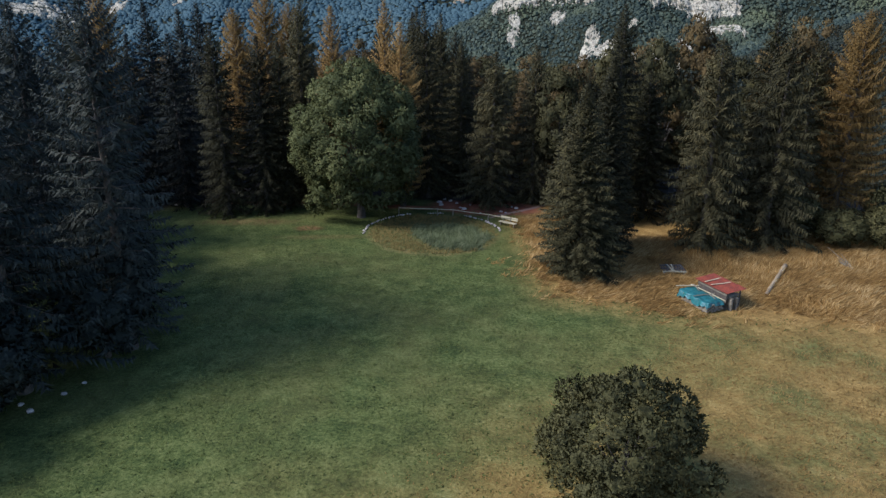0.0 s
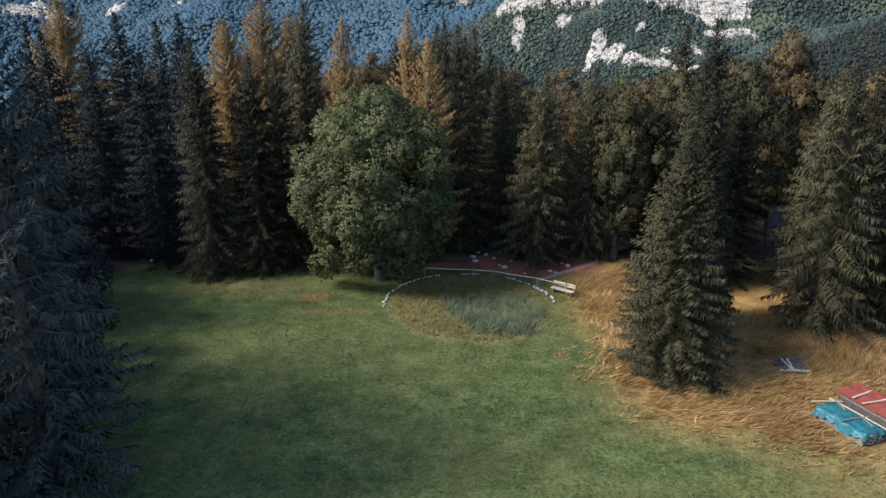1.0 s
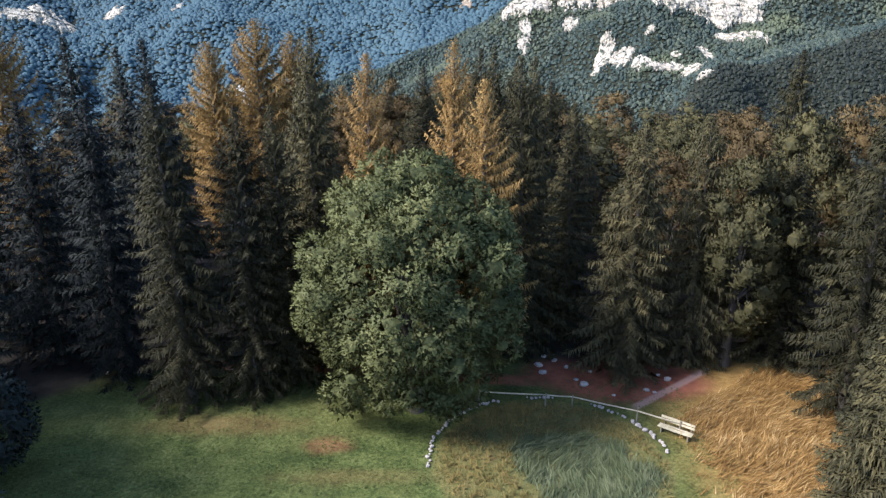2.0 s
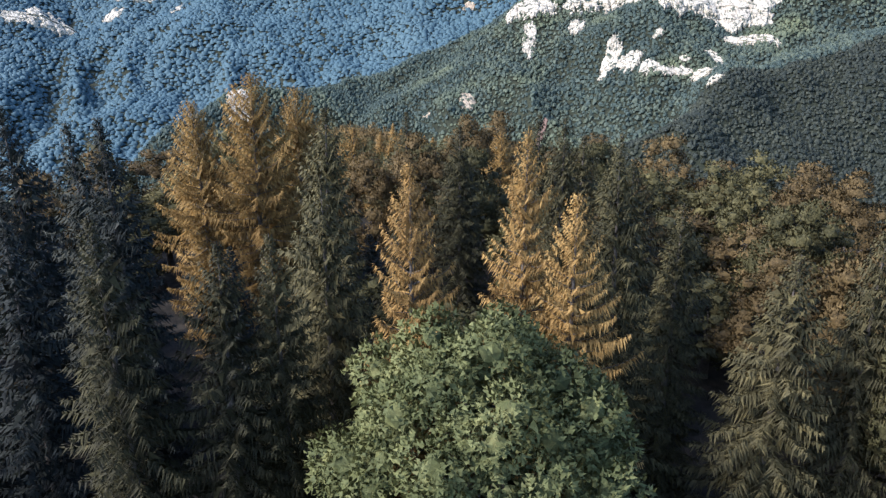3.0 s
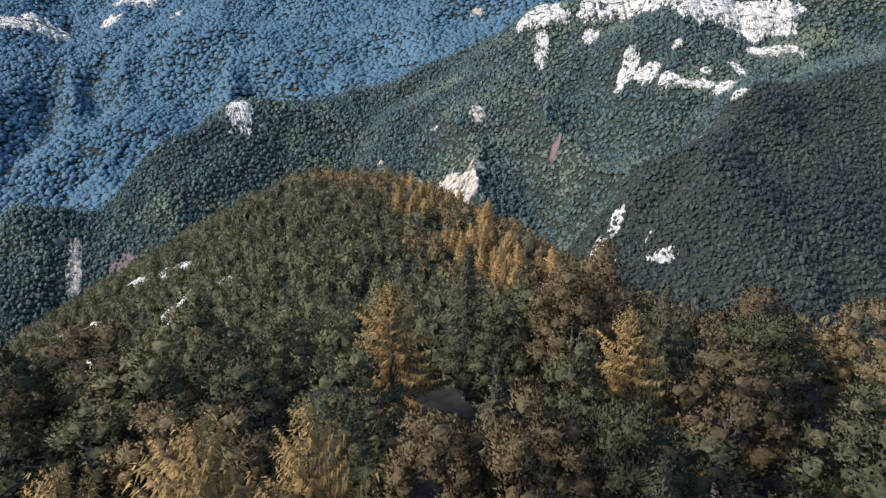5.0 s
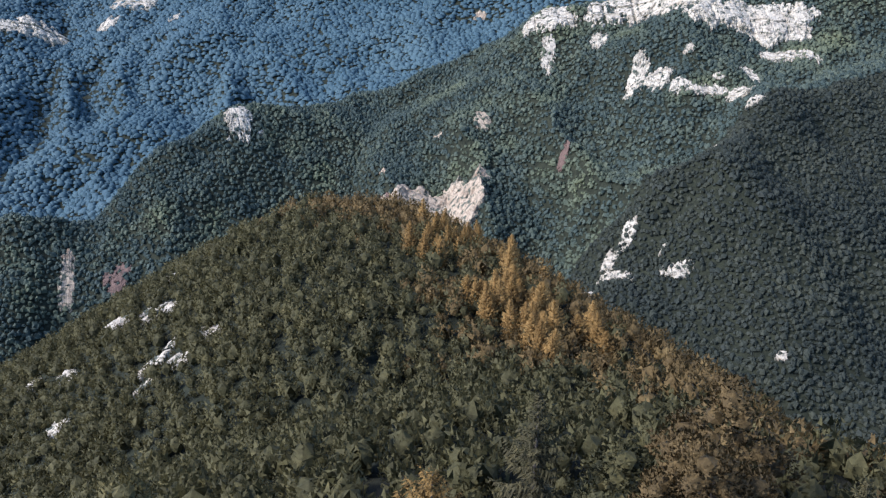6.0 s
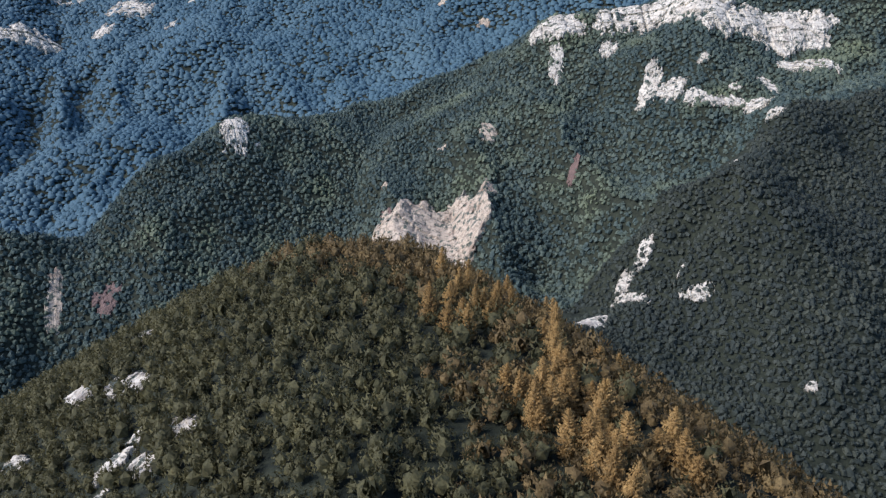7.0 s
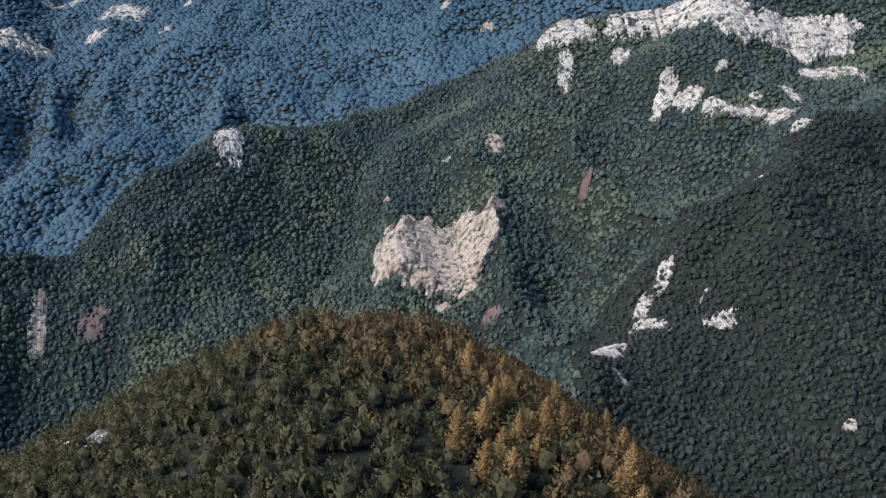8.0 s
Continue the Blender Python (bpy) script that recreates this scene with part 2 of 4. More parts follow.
def ground_material():
    """Mown meadow green, dry golden grass, bare red soil and dark forest floor, by where they lie."""
    m, t, p = nodes_of("meadow_and_forest_floor")
    co = t.nodes.new("ShaderNodeTexCoord").outputs["Object"]
    sep = t.nodes.new("ShaderNodeSeparateXYZ")
    t.links.new(co, sep.inputs[0])
    X, Y = sep.outputs[0], sep.outputs[1]
    big, mid, fine = noise_tex(t, 0.09, 4.0), noise_tex(t, 0.6, 5.0, 0.65, offset=7.0), noise_tex(t, 5.0, 6.0, 0.75, offset=3.0)
    green = ramp(t, calc(t, "MULTIPLY_ADD", fine, 0.6, calc(t, "MULTIPLY", mid, 0.4)), [(0.40, (0.028, 0.042, 0.010)), (0.51, (0.076, 0.095, 0.022)), (0.63, (0.145, 0.16, 0.045))])
    dry = ramp(t, calc(t, "MULTIPLY_ADD", fine, 0.55, calc(t, "MULTIPLY", mid, 0.45)), [(0.34, (0.14, 0.080, 0.020)), (0.52, (0.29, 0.178, 0.046)), (0.70, (0.45, 0.30, 0.095))])
    tired = ramp(t, noise_tex(t, 0.16, 5.0, 0.65, offset=41.0), [(0.42, (0, 0, 0)), (0.68, (1, 1, 1))])
    green = mixed(t, green, (0.15, 0.125, 0.036), calc(t, "MULTIPLY", tired, 0.32))
    dark_floor = ramp(t, mid, [(0.35, (0.012, 0.011, 0.008)), (0.65, (0.04, 0.034, 0.022))])

    def soft(v, lo, hi):
        n = t.nodes.new("ShaderNodeMapRange")
        n.interpolation_type = "SMOOTHSTEP"
        n.inputs[1].default_value, n.inputs[2].default_value = lo, hi
        t.links.new(v, n.inputs[0])
        return n.outputs[0]
    wob = calc(t, "MULTIPLY_ADD", big, 14.0, -7.0)
    # the unmown part runs along y = 53 + 0.25 * (x - 10) on the meadow's sunny side
    a = calc(t, "SUBTRACT", Y, calc(t, "MULTIPLY_ADD", X, -0.22, 58.0))
    b = calc(t, "SUBTRACT", X, calc(t, "MULTIPLY_ADD", wob, 0.5, 6.5))
    golden = calc(t, "MULTIPLY", soft(calc(t, "ADD", calc(t, "MULTIPLY_ADD", mid, 4.0, -2.0), calc(t, "ADD", a, calc(t, "MULTIPLY", wob, 0.5))), -5.5, 2.0), soft(b, -2.0, 5.0))
    # tired, drier grass in the foreground
    fore = soft(calc(t, "ADD", calc(t, "MULTIPLY_ADD", X, 0.9, calc(t, "MULTIPLY", Y, -1.0)), calc(t, "MULTIPLY", wob, 1.3)), -44.0, -14.0)
    patchy = ramp(t, noise_tex(t, 0.22, 4.0, offset=19.0), [(0.36, (0.3, 0.3, 0.3)), (0.60, (1, 1, 1))])
    c = mixed(t, green, dry, calc(t, "MULTIPLY", calc(t, "MULTIPLY", fore, patchy), 0.95))
    c = mixed(t, c, dry, golden)
    # bare red soil under the conifers by the bench
    dx, dy = calc(t, "SUBTRACT", X, 5.2), calc(t, "MULTIPLY", calc(t, "SUBTRACT", Y, 82.4), 1.8)
    r = calc(t, "SQRT", calc(t, "ADD", calc(t, "MULTIPLY", dx, dx), calc(t, "MULTIPLY", dy, dy)))
    soil = ramp(t, mid, [(0.3, (0.13, 0.045, 0.022)), (0.7, (0.32, 0.125, 0.06))])
    c = mixed(t, c, soil, soft(calc(t, "MULTIPLY_ADD", wob, -0.35, r), 7.5, 5.2))
    # the old pond: rank grass inside a ring of stones
    dx, dy = calc(t, "SUBTRACT", X, -1.0), calc(t, "SUBTRACT", Y, 72.0)
    r = calc(t, "SQRT", calc(t, "ADD", calc(t, "MULTIPLY", dx, dx), calc(t, "MULTIPLY", dy, dy)))
    rank = ramp(t, calc(t, "MULTIPLY_ADD", fine, 0.5, calc(t, "MULTIPLY", mid, 0.5)), [(0.36, (0.07, 0.072, 0.020)), (0.52, (0.13, 0.12, 0.035)), (0.66, (0.22, 0.15, 0.05))])
    c = mixed(t, c, rank, soft(calc(t, "MULTIPLY_ADD", wob, 0.1, r), 7.2, 6.5))
    # bare strip along the wood, and the pale track past the bench
    red = calc(t, "ABSOLUTE", calc(t, "ADD", calc(t, "SUBTRACT", Y, calc(t, "MULTIPLY_ADD", X, -0.1, 81.4)), calc(t, "MULTIPLY", wob, 0.12)))
    strip = calc(t, "MULTIPLY", soft(red, 1.0, 0.45), calc(t, "MULTIPLY", soft(X, -33.0, -30.0), soft(X, 1.0, -2.0)))
    c = mixed(t, c, soil, calc(t, "MULTIPLY", strip, 0.85))
    trk = calc(t, "ABSOLUTE", calc(t, "SUBTRACT", calc(t, "SUBTRACT", Y, calc(t, "MULTIPLY_ADD", X, 0.85, 73.7)), calc(t, "MULTIPLY", wob, 0.06)))
    pale = calc(t, "MULTIPLY", soft(trk, 0.55, 0.2), calc(t, "MULTIPLY", soft(X, 4.8, 5.6), soft(X, 12.2, 11.2)))
    c = mixed(t, c, (0.36, 0.24, 0.17), calc(t, "MULTIPLY", pale, 0.8))
    # worn earth where the grass gave out
    for cx, cy, wide_, deep, much in ((-14.1, 73.6, 1.6, 1.0, 0.5), (-21.0, 75.8, 6.0, 1.5, 0.25), (-12.0, 70.5, 5.0, 0.9, 0.15)):
        dx, dy = calc(t, "DIVIDE", calc(t, "SUBTRACT", X, cx), wide_), calc(t, "DIVIDE", calc(t, "SUBTRACT", Y, cy), deep)
        r = calc(t, "ADD", calc(t, "SQRT", calc(t, "ADD", calc(t, "MULTIPLY", dx, dx), calc(t, "MULTIPLY", dy, dy))), calc(t, "MULTIPLY_ADD", mid, 1.2, -0.6))
        c = mixed(t, c, soil, calc(t, "MULTIPLY", soft(r, 1.2, 0.3), much))
    # very dark forest floor outside the clearing
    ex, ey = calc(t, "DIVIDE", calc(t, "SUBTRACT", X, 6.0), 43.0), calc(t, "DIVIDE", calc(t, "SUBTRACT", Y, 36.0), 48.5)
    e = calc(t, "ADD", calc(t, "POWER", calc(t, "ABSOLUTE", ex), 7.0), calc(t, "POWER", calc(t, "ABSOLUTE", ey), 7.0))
    c = mixed(t, c, dark_floor, soft(calc(t, "MULTIPLY_ADD", wob, 0.10, e), 0.85, 1.3))
    # bushy floor of the mountain woods; shade between crowns is put into its colour
    shaded_floor = ramp(t, noise_tex(t, 0.25, 5.0, 0.7, offset=27.0), [(0.35, (0.010, 0.012, 0.007)), (0.65, (0.028, 0.031, 0.016))])
    c = mixed(t, c, shaded_floor, soft(Y, 140.0, 170.0))
    t.links.new(c, p.inputs["Base Color"])
    p.inputs["Roughness"].default_value = 0.95
    p.inputs["Specular IOR Level"].default_value = 0.1
    bumped(t, p, fine, 0.7, 0.12)
    return m


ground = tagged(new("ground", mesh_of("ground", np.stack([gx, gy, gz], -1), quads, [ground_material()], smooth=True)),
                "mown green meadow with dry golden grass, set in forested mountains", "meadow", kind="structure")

# ---- rock faces ----
def slope_of(x, y, e=6.0):
    """The downhill direction in plan, and how steep it is."""
    gx_, gy_ = float(height(x + e, y) - height(x - e, y)) / (2 * e), float(height(x, y + e) - height(x, y - e)) / (2 * e)
    s = math.hypot(gx_, gy_)
    return (-gx_ / max(s, 1e-6), -gy_ / max(s, 1e-6)), s


ROCKS = []


def rock_face(x, y, w, h, material, seed, label, group, depth=0.13, name="cliff", ragged=0.9, crown=0.0):
    """A craggy face w wide and h high that lies in the slope, with ledges, clefts and a ragged outline."""
    g = np.random.RandomState(seed)
    (dx, dy), s = slope_of(x, y, max(4.0, h * 0.4))
    dx, dy = dx * 0.6, dy * 0.6 - 0.4
    n = math.hypot(dx, dy)
    dx, dy = dx / n, dy / n
    w, h = w * 1.3, h * 1.5
    x, y = x - dx * 0.10 * h, y - dy * 0.10 * h
    out = unit(np.array((dx, dy, 0.75)))
    step = max(0.28, min(w, h) / 60.0)
    nu, nv = int(np.clip(w / step, 14, 120)), int(np.clip(h / step, 14, 84))
    u, v = np.meshgrid(np.linspace(-1, 1, nu + 1), np.linspace(-1, 1, nv + 1))
    U, Vv = u * w / 2, v * h / 2
    o = seed * 37.3
    size = min(w, h)
    rough = 0.24 * fractal(U + o, Vv, size / 1.6, 50, 3) + 0.42 * fractal(U * 1.7 + o, Vv * 0.75, size / 4, 60, 3) + 0.34 * fractal(U * 1.4 + o, Vv, size / 11, 63, 3)
    rough = rough - 0.35 * np.clip(fractal(U * 0.55 + o, Vv * 1.5 + 0.3 * U, size / 4, 66, 3) - 0.35, 0, 1)          # overgrown ledges cut in
    mask = 0.70 - (np.abs(u) ** 2.4 + np.abs(v) ** 2.4) + ragged * rough
    d = 0.55 * np.clip(mask * 2.2, 0, 1) ** 0.6 + 0.30 * fractal(U + o, Vv * 0.6, size / 2.0, 45, 2)
    tilt_ = Vv + 0.22 * U + 0.10 * size * fractal(U + o, Vv, size / 2, 70, 2)
    for band, amount in ((size / 3.2, 0.22), (size / 8.5, 0.10), (size / 19, 0.045)):                       # bedding: each band set back over the one below
        f = tilt_ / band
        d = d + amount * (0.5 - (f % 1)) * (0.6 + 0.5 * wave(U + o, Vv, size / 2, 73))
    for wide_, amount in ((size / 2.6, 0.30), (size / 7.0, 0.15), (size / 14.0, 0.06)):                      # upright clefts
        d = d - amount * np.clip(1 - 5.5 * np.abs(wave(U + o + 0.15 * Vv, Vv * 0.22, wide_, 81)), 0, 1)
    d = d * size * depth + 0.5 * step * fractal(U + o, Vv, step * 6, 85, 3)
    Vp = Vv + crown * (1 - u ** 2) * (v + 1) / 2 * h
    px, py = x + U * -dy - Vp * 0.78 * dx, y + U * dx - Vp * 0.78 * dy
    P = np.stack([px, py, height(px, py)], -1) + (d + 0.6)[..., None] * out
    P[..., 2] -= np.where(mask < 0.02, 2.0, 0.0)
    k = nu + 1
    q = (np.arange(nv)[:, None] * k + np.arange(nu)).ravel()
    quads = np.stack([q, q + 1, q + k + 1, q + k], 1)
    keep = (mask.ravel()[quads] > 0.0).sum(1) >= 2
    quads = quads[:, ::-1] if np.cross(P[0, 1] - P[0, 0], P[1, 0] - P[0, 0]) @ out < 0 else quads
    me = mesh_of(name, P.reshape(-1, 3), quads[keep], [material])
    ROCKS.append((x, y, w, h, dx, dy, mask, crown))
    return tagged(new(name, me), label, "rock" if material is not SOIL else "bare soil", group)


def clear_of_rock(x, y, leave=0.2, seed=9):
    """False where bare rock shows, but for a few bushes on its ledges."""
    r = np.random.RandomState(seed).rand(len(x))
    ok = np.ones(len(x), bool)
    for cx, cy, w, h, dx, dy, mask, crown in ROCKS:
        a, b = ((x - cx) * -dy + (y - cy) * dx) / w + 0.5, ((x - cx) * -dx + (y - cy) * -dy) / (0.78 * h) + 0.5 + 1.2 / h
        lift_ = crown * (1 - (2 * a - 1) ** 2)
        b = ((2 * b - 1 - lift_) / (1 + lift_) + 1) / 2
        inside = (a > 0) & (a < 1) & (b > 0) & (b < 1)
        i, j = np.clip((b * mask.shape[0]).astype(int), 0, mask.shape[0] - 1), np.clip((a * mask.shape[1]).astype(int), 0, mask.shape[1] - 1)
        ok &= ~(inside & (mask[i, j] > 0.03) & (r > leave))
    return ok


CLIFFS = "pale limestone cliffs of the mountain"
seed = 200
for x, y, w, h in [(165, 884, 92, 46), (200, 853, 60, 42), (239, 829, 66, 31), (278, 822, 74, 36), (284, 786, 44, 18), (82, 890, 45, 27), (78, 853, 12, 36), (86, 904, 37, 22), (128, 855, 15, 17),
                   (148, 783, 14, 37), (166, 772, 19, 27), (178, 751, 16, 18), (201, 744, 28, 12), (223, 728, 25, 18)]:
    seed += 1
    rock_face(x, y, w, h, ROCK, seed, "pale grey limestone cliff among dark forest", CLIFFS)
for x, y, w, h in [(219, 689, 12, 16), (195, 787, 9, 9), (245, 762, 11, 22), (256, 738, 6, 17), (271, 732, 18, 12), (214, 758, 9, 7), (176, 643, 7, 5), (110, 616, 9, 18), (96, 607, 9, 13),
                   (98, 592, 20, 8), (89, 594, 8, 6), (65, 575, 25, 20), (68, 542, 6, 11), (134, 575, 17, 7), (127, 592, 3, 9), (180, 507, 7, 5), (-222, 817, 21, 42), (-201, 819, 6, 5)]:
    seed += 1
    rock_face(x, y, w, h, ROCK, seed, "white limestone outcrop on the wooded mountain spur", CLIFFS)
for x, y, w, h in [(-37, 712, 84, 76), (-17, 689, 22, 20), (-33, 676, 11, 9), (7, 738, 15, 17), (-78, 774, 10, 6), (-30, 816, 9, 6), (13, 803, 14, 20), (-334, 670, 12, 42), (-29, 1239, 16, 23), (25, 1183, 15, 15)]:
    seed += 7
    rock_face(x, y, w, h, TAN_ROCK, seed, "tan and grey weathered cliff face above the valley", CLIFFS, 0.10, ragged=0.55, crown=0.05 if w > 80 else 0.0)
for x, y, w, h in [(-650, 1290, 65, 60), (-690, 1268, 49, 33), (-560, 1320, 31, 34), (-536, 1373, 76, 53), (-453, 1318, 22, 27), (-434, 1397, 18, 41), (-668, 1439, 65, 24)]:
    seed += 1
    rock_face(x, y, w, h, ROCK, seed, "pale crag on the distant mountainside with haze-blue forest", CLIFFS)
for x, y, w, h in [(-92, 284, 8, 3.5), (-99, 267, 6, 5), (-84, 259, 6, 4), (-65, 235, 5, 3), (-77, 234, 2.5, 5), (-76, 227, 1.5, 3), (-105, 253, 5, 3), (-116, 259, 4, 2.5), (-94, 229, 4, 3), (-74, 239, 2.5, 3), (-88, 262, 5, 4), (-101, 290, 6, 3.5), (-109, 299, 6, 4), (-70, 230, 4, 3)]:
    seed += 1
    rock_face(x, y, w * 1.35, h * 1.35, ROCK, seed, "small pale rock outcrop on the wooded hill", "outcrops of the hill", 0.2)
for x, y, w, h in [(-296, 676, 17, 25), (-76, 743, 10, 9), (79, 735, 6, 18), (2, 652, 12, 8)]:
    seed += 1
    rock_face(x, y, w, h, SOIL, seed, "bare reddish landslip scar in the forest", "landslip scars", 0.06, name="landslip")

# ---- forests on the mountains ----
def scatter(x0, x1, y0, y1, step, seed, keep):
    """Places in a shaken grid where keep(x, y) holds."""
    r = np.random.RandomState(seed)
    x, y = np.meshgrid(np.arange(x0, x1, step), np.arange(y0, y1, step))
    x, y = x.ravel() + r.uniform(-0.48, 0.48, x.size) * step, y.ravel() + r.uniform(-0.48, 0.48, y.size) * step
    k = keep(x, y)
    x, y = x[k], y[k]
    k = clear_of_rock(x, y)
    return x[k], y[k]


def near_side(x, y):
    """Slopes that fall towards the meadow, and the crests."""
    return height(x, y + 12) - height(x, y - 12) > -4.0


def clump_mesh(g, c, R, squash):
    """A ragged mass of foliage round c: twenty triangles."""
    V = [(0, 0, 1.0)]
    for k, (z, r) in enumerate(((0.45, 0.9), (-0.45, 0.9))):
        for j in range(5):
            a = 1.2566 * (j + 0.5 * k)
            V.append((math.cos(a) * r, math.sin(a) * r, z))
    V = np.array(V + [(0, 0, -1.0)]) * g.uniform(0.75, 1.15, (12, 1)) * R
    turn_ = g.uniform(0, 6.28)
    V = np.stack([V[:, 0] * math.cos(turn_) - V[:, 1] * math.sin(turn_), V[:, 0] * math.sin(turn_) + V[:, 1] * math.cos(turn_), V[:, 2]], -1) * squash + c
    F = []
    for j in range(5):
        p, q_, p2, q2 = 1 + j, 1 + (j + 1) % 5, 6 + j, 6 + (j + 1) % 5
        F += [(0, p, q_), (p, p2, q_), (q_, p2, q2), (11, q2, p2)]
    return V[np.array(F)]


def leafy_field(name, x, y, size, seed, material, label, leaves=60, leaf=0.7, tall=1.6, wide=0.28):
    """Trees of a far wood in one mesh, too many to count: leaf tufts round each crown."""
    g = np.random.RandomState(seed)
    n = len(x)
    s = size * (0.55 + 0.95 * g.rand(n, 1, 1) ** 1.5)
    c = np.stack([x, y, height(x, y)], -1)[:, None, :]
    d = g.randn(n, leaves, 3)
    d[..., 2] = np.abs(d[..., 2]) - 0.3
    d /= np.linalg.norm(d, axis=-1, keepdims=True)
    p = c + (d * (1, 1, tall) * g.uniform(0.72, 1.05, (n, leaves, 1)) + (0, 0, 0.7 * tall)) * s
    w = d * 0.5 + g.randn(n, leaves, 3) * 0.5 + (0, 0, 0.6)
    w /= np.linalg.norm(w, axis=-1, keepdims=True)
    side = np.cross(w, d + g.randn(n, leaves, 3) * 0.6)
    side /= np.linalg.norm(side, axis=-1, keepdims=True)
    length = leaf * g.uniform(0.6, 1.3, (n, leaves, 1)) * s / size
    v = np.stack([p - w * length * 0.4 + side * length * wide, p - w * length * 0.4 - side * length * wide, p + w * length * 0.6], 2).reshape(-1, 3, 3)
    hearts = np.concatenate([clump_mesh(g, c[i, 0] + (0, 0, 0.62 * tall * s[i, 0, 0]), 0.66 * s[i, 0, 0], (1, 1, tall * 0.9))[:15] for i in range(n)])
    mid = np.repeat(c[:, 0] + (0, 0, 0.5) * s[:, 0] * tall, 15, 0)
    face = d * (1, 1, 0.8) + (0, 0, 0.1) + g.randn(n, leaves, 3) * 0.14
    return tagged(new(name, leaf_mesh(name, [hearts, v], [unit(hearts.mean(1) - mid) + (0, 0, 0.1), face.reshape(-1, 3)], material, 0.2)), label, "woodland", kind="stuff")


def canopy_field(name, x, y, size, seed, material, label, sides=5, tall=1.2, sprigs=5, soft=False):
    """The closed canopy of a far wood in one mesh, too many trees to count: lumpy crowns of uneven outline with sprigs standing out of them."""
    g = np.random.RandomState(seed)
    n = len(x)
    s = size * (0.62 + 0.75 * g.rand(n) ** 1.4)
    c = np.stack([x, y, height(x, y) - 0.35 * s], -1)
    turn_ = g.uniform(0, 6.28, n)
    V = []
    for k, (zr, rr) in enumerate(((0.2, 1.0), (0.92, 0.72))):
        a = turn_[:, None] + (np.arange(sides) + 0.5 * k)[None] * 6.2832 / sides + g.uniform(-0.35, 0.35, (n, sides))
        r = s[:, None] * rr * g.uniform(0.6, 1.3, (n, sides))
        z = s[:, None] * tall * (zr + g.uniform(-0.22, 0.26, (n, sides)))
        V.append(c[:, None] + np.stack([np.cos(a) * r, np.sin(a) * r, z], -1))
    tip = c + np.stack([g.uniform(-0.3, 0.3, n) * s, g.uniform(-0.3, 0.3, n) * s, tall * s * g.uniform(1.05, 1.45, n)], -1)
    verts = np.concatenate([np.concatenate(V, 1), tip[:, None]], 1)
    F = []
    for j in range(sides):
        p, q_, p2, q2 = j, (j + 1) % sides, sides + j, sides + (j + 1) % sides
        F += [(p, q_, p2), (q_, q2, p2), (p2, q2, 2 * sides)]
    m = 2 * sides + 1
    tris = (np.array(F)[None] + (np.arange(n) * m)[:, None, None]).reshape(-1, 3)
    verts = verts.reshape(-1, 3)
    d = unit(np.stack([g.randn(n, sprigs), g.randn(n, sprigs), np.abs(g.randn(n, sprigs)) + 0.1], -1))
    p = c[:, None] + (0, 0, 0.45) * s[:, None, None] * tall + d * (0.82, 0.82, 0.95 * tall) * s[:, None, None]
    w = unit(d + g.randn(n, sprigs, 3) * 0.5) * s[:, None, None] * 0.42
    side = unit(np.cross(w, g.randn(n, sprigs, 3))) * s[:, None, None] * 0.2
    tuft = np.stack([p + side, p - side, p + w], 2).reshape(-1, 3)
    extra = np.arange(len(tuft)).reshape(-1, 3) + len(verts)
    return tagged(new(name, mesh_of(name, np.concatenate([verts, tuft]), np.concatenate([tris, extra]), [material], smooth=soft)), label, "forest", kind="stuff")


def before_crest(x, y):
    """On the near side of the middle ridge."""
    return y < np.interp(x, [p[0] for p in MID_RIDGE], [p[1] for p in MID_RIDGE]) + 14


def in_spur(x, y):
    return (x > 40 + 0.1 * (y - 500)) & (y < 648 + 0.40 * (x - 118))


# Noise patches put sunlit ribs and shaded gullies into this colour.
MID_FOREST = leaf_material("mountain_broadleaf", (0.024, 0.038, 0.032), (0.056, 0.075, 0.054), (0.120, 0.135, 0.074), 0.06, lit_patch=((0.10, 0.112, 0.054), 0.012), patch=0.012, fine=1.3, single=0.30)
# The blue of distant haze is put into this leaf colour.
FAR_FOREST = leaf_material("haze_blue_forest", (0.027, 0.049, 0.054), (0.044, 0.077, 0.081), (0.074, 0.113, 0.107), 0.06, patch=0.006, single=0.09)
# Darker than the mountain forest: the spur's shaded flank is put into its colour.
SPUR_FOREST = leaf_material("shaded_slope_broadleaf", (0.017, 0.022, 0.017), (0.034, 0.040, 0.027), (0.068, 0.072, 0.041), 0.06, patch=0.013, fine=1.5, single=0.30)

x, y = scatter(-600, 560, 440, 985, 3.25, 1, lambda x, y: (np.abs(x + 60) < 0.62 * y + 20) & ~in_spur(x, y) & near_side(x, y) & before_crest(x, y))
canopy_field("mountain_forest", x, y, 2.25, 2, MID_FOREST, "dense dark green broadleaf forest on the mountain flank")
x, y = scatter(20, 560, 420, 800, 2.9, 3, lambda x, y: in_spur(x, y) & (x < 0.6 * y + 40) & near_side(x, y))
canopy_field("spur_forest", x, y, 2.0, 4, SPUR_FOREST, "dense forest on the near mountain spur, slope shade put into its colour")
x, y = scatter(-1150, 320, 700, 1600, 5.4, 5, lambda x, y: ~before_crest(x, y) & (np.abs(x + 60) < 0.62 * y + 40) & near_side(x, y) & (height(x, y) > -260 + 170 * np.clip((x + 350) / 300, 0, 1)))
canopy_field("distant_forest", x, y, 4.9, 6, FAR_FOREST, "forest on the distant mountainside, blue haze put into its colour", 5, 0.85, 1, True)


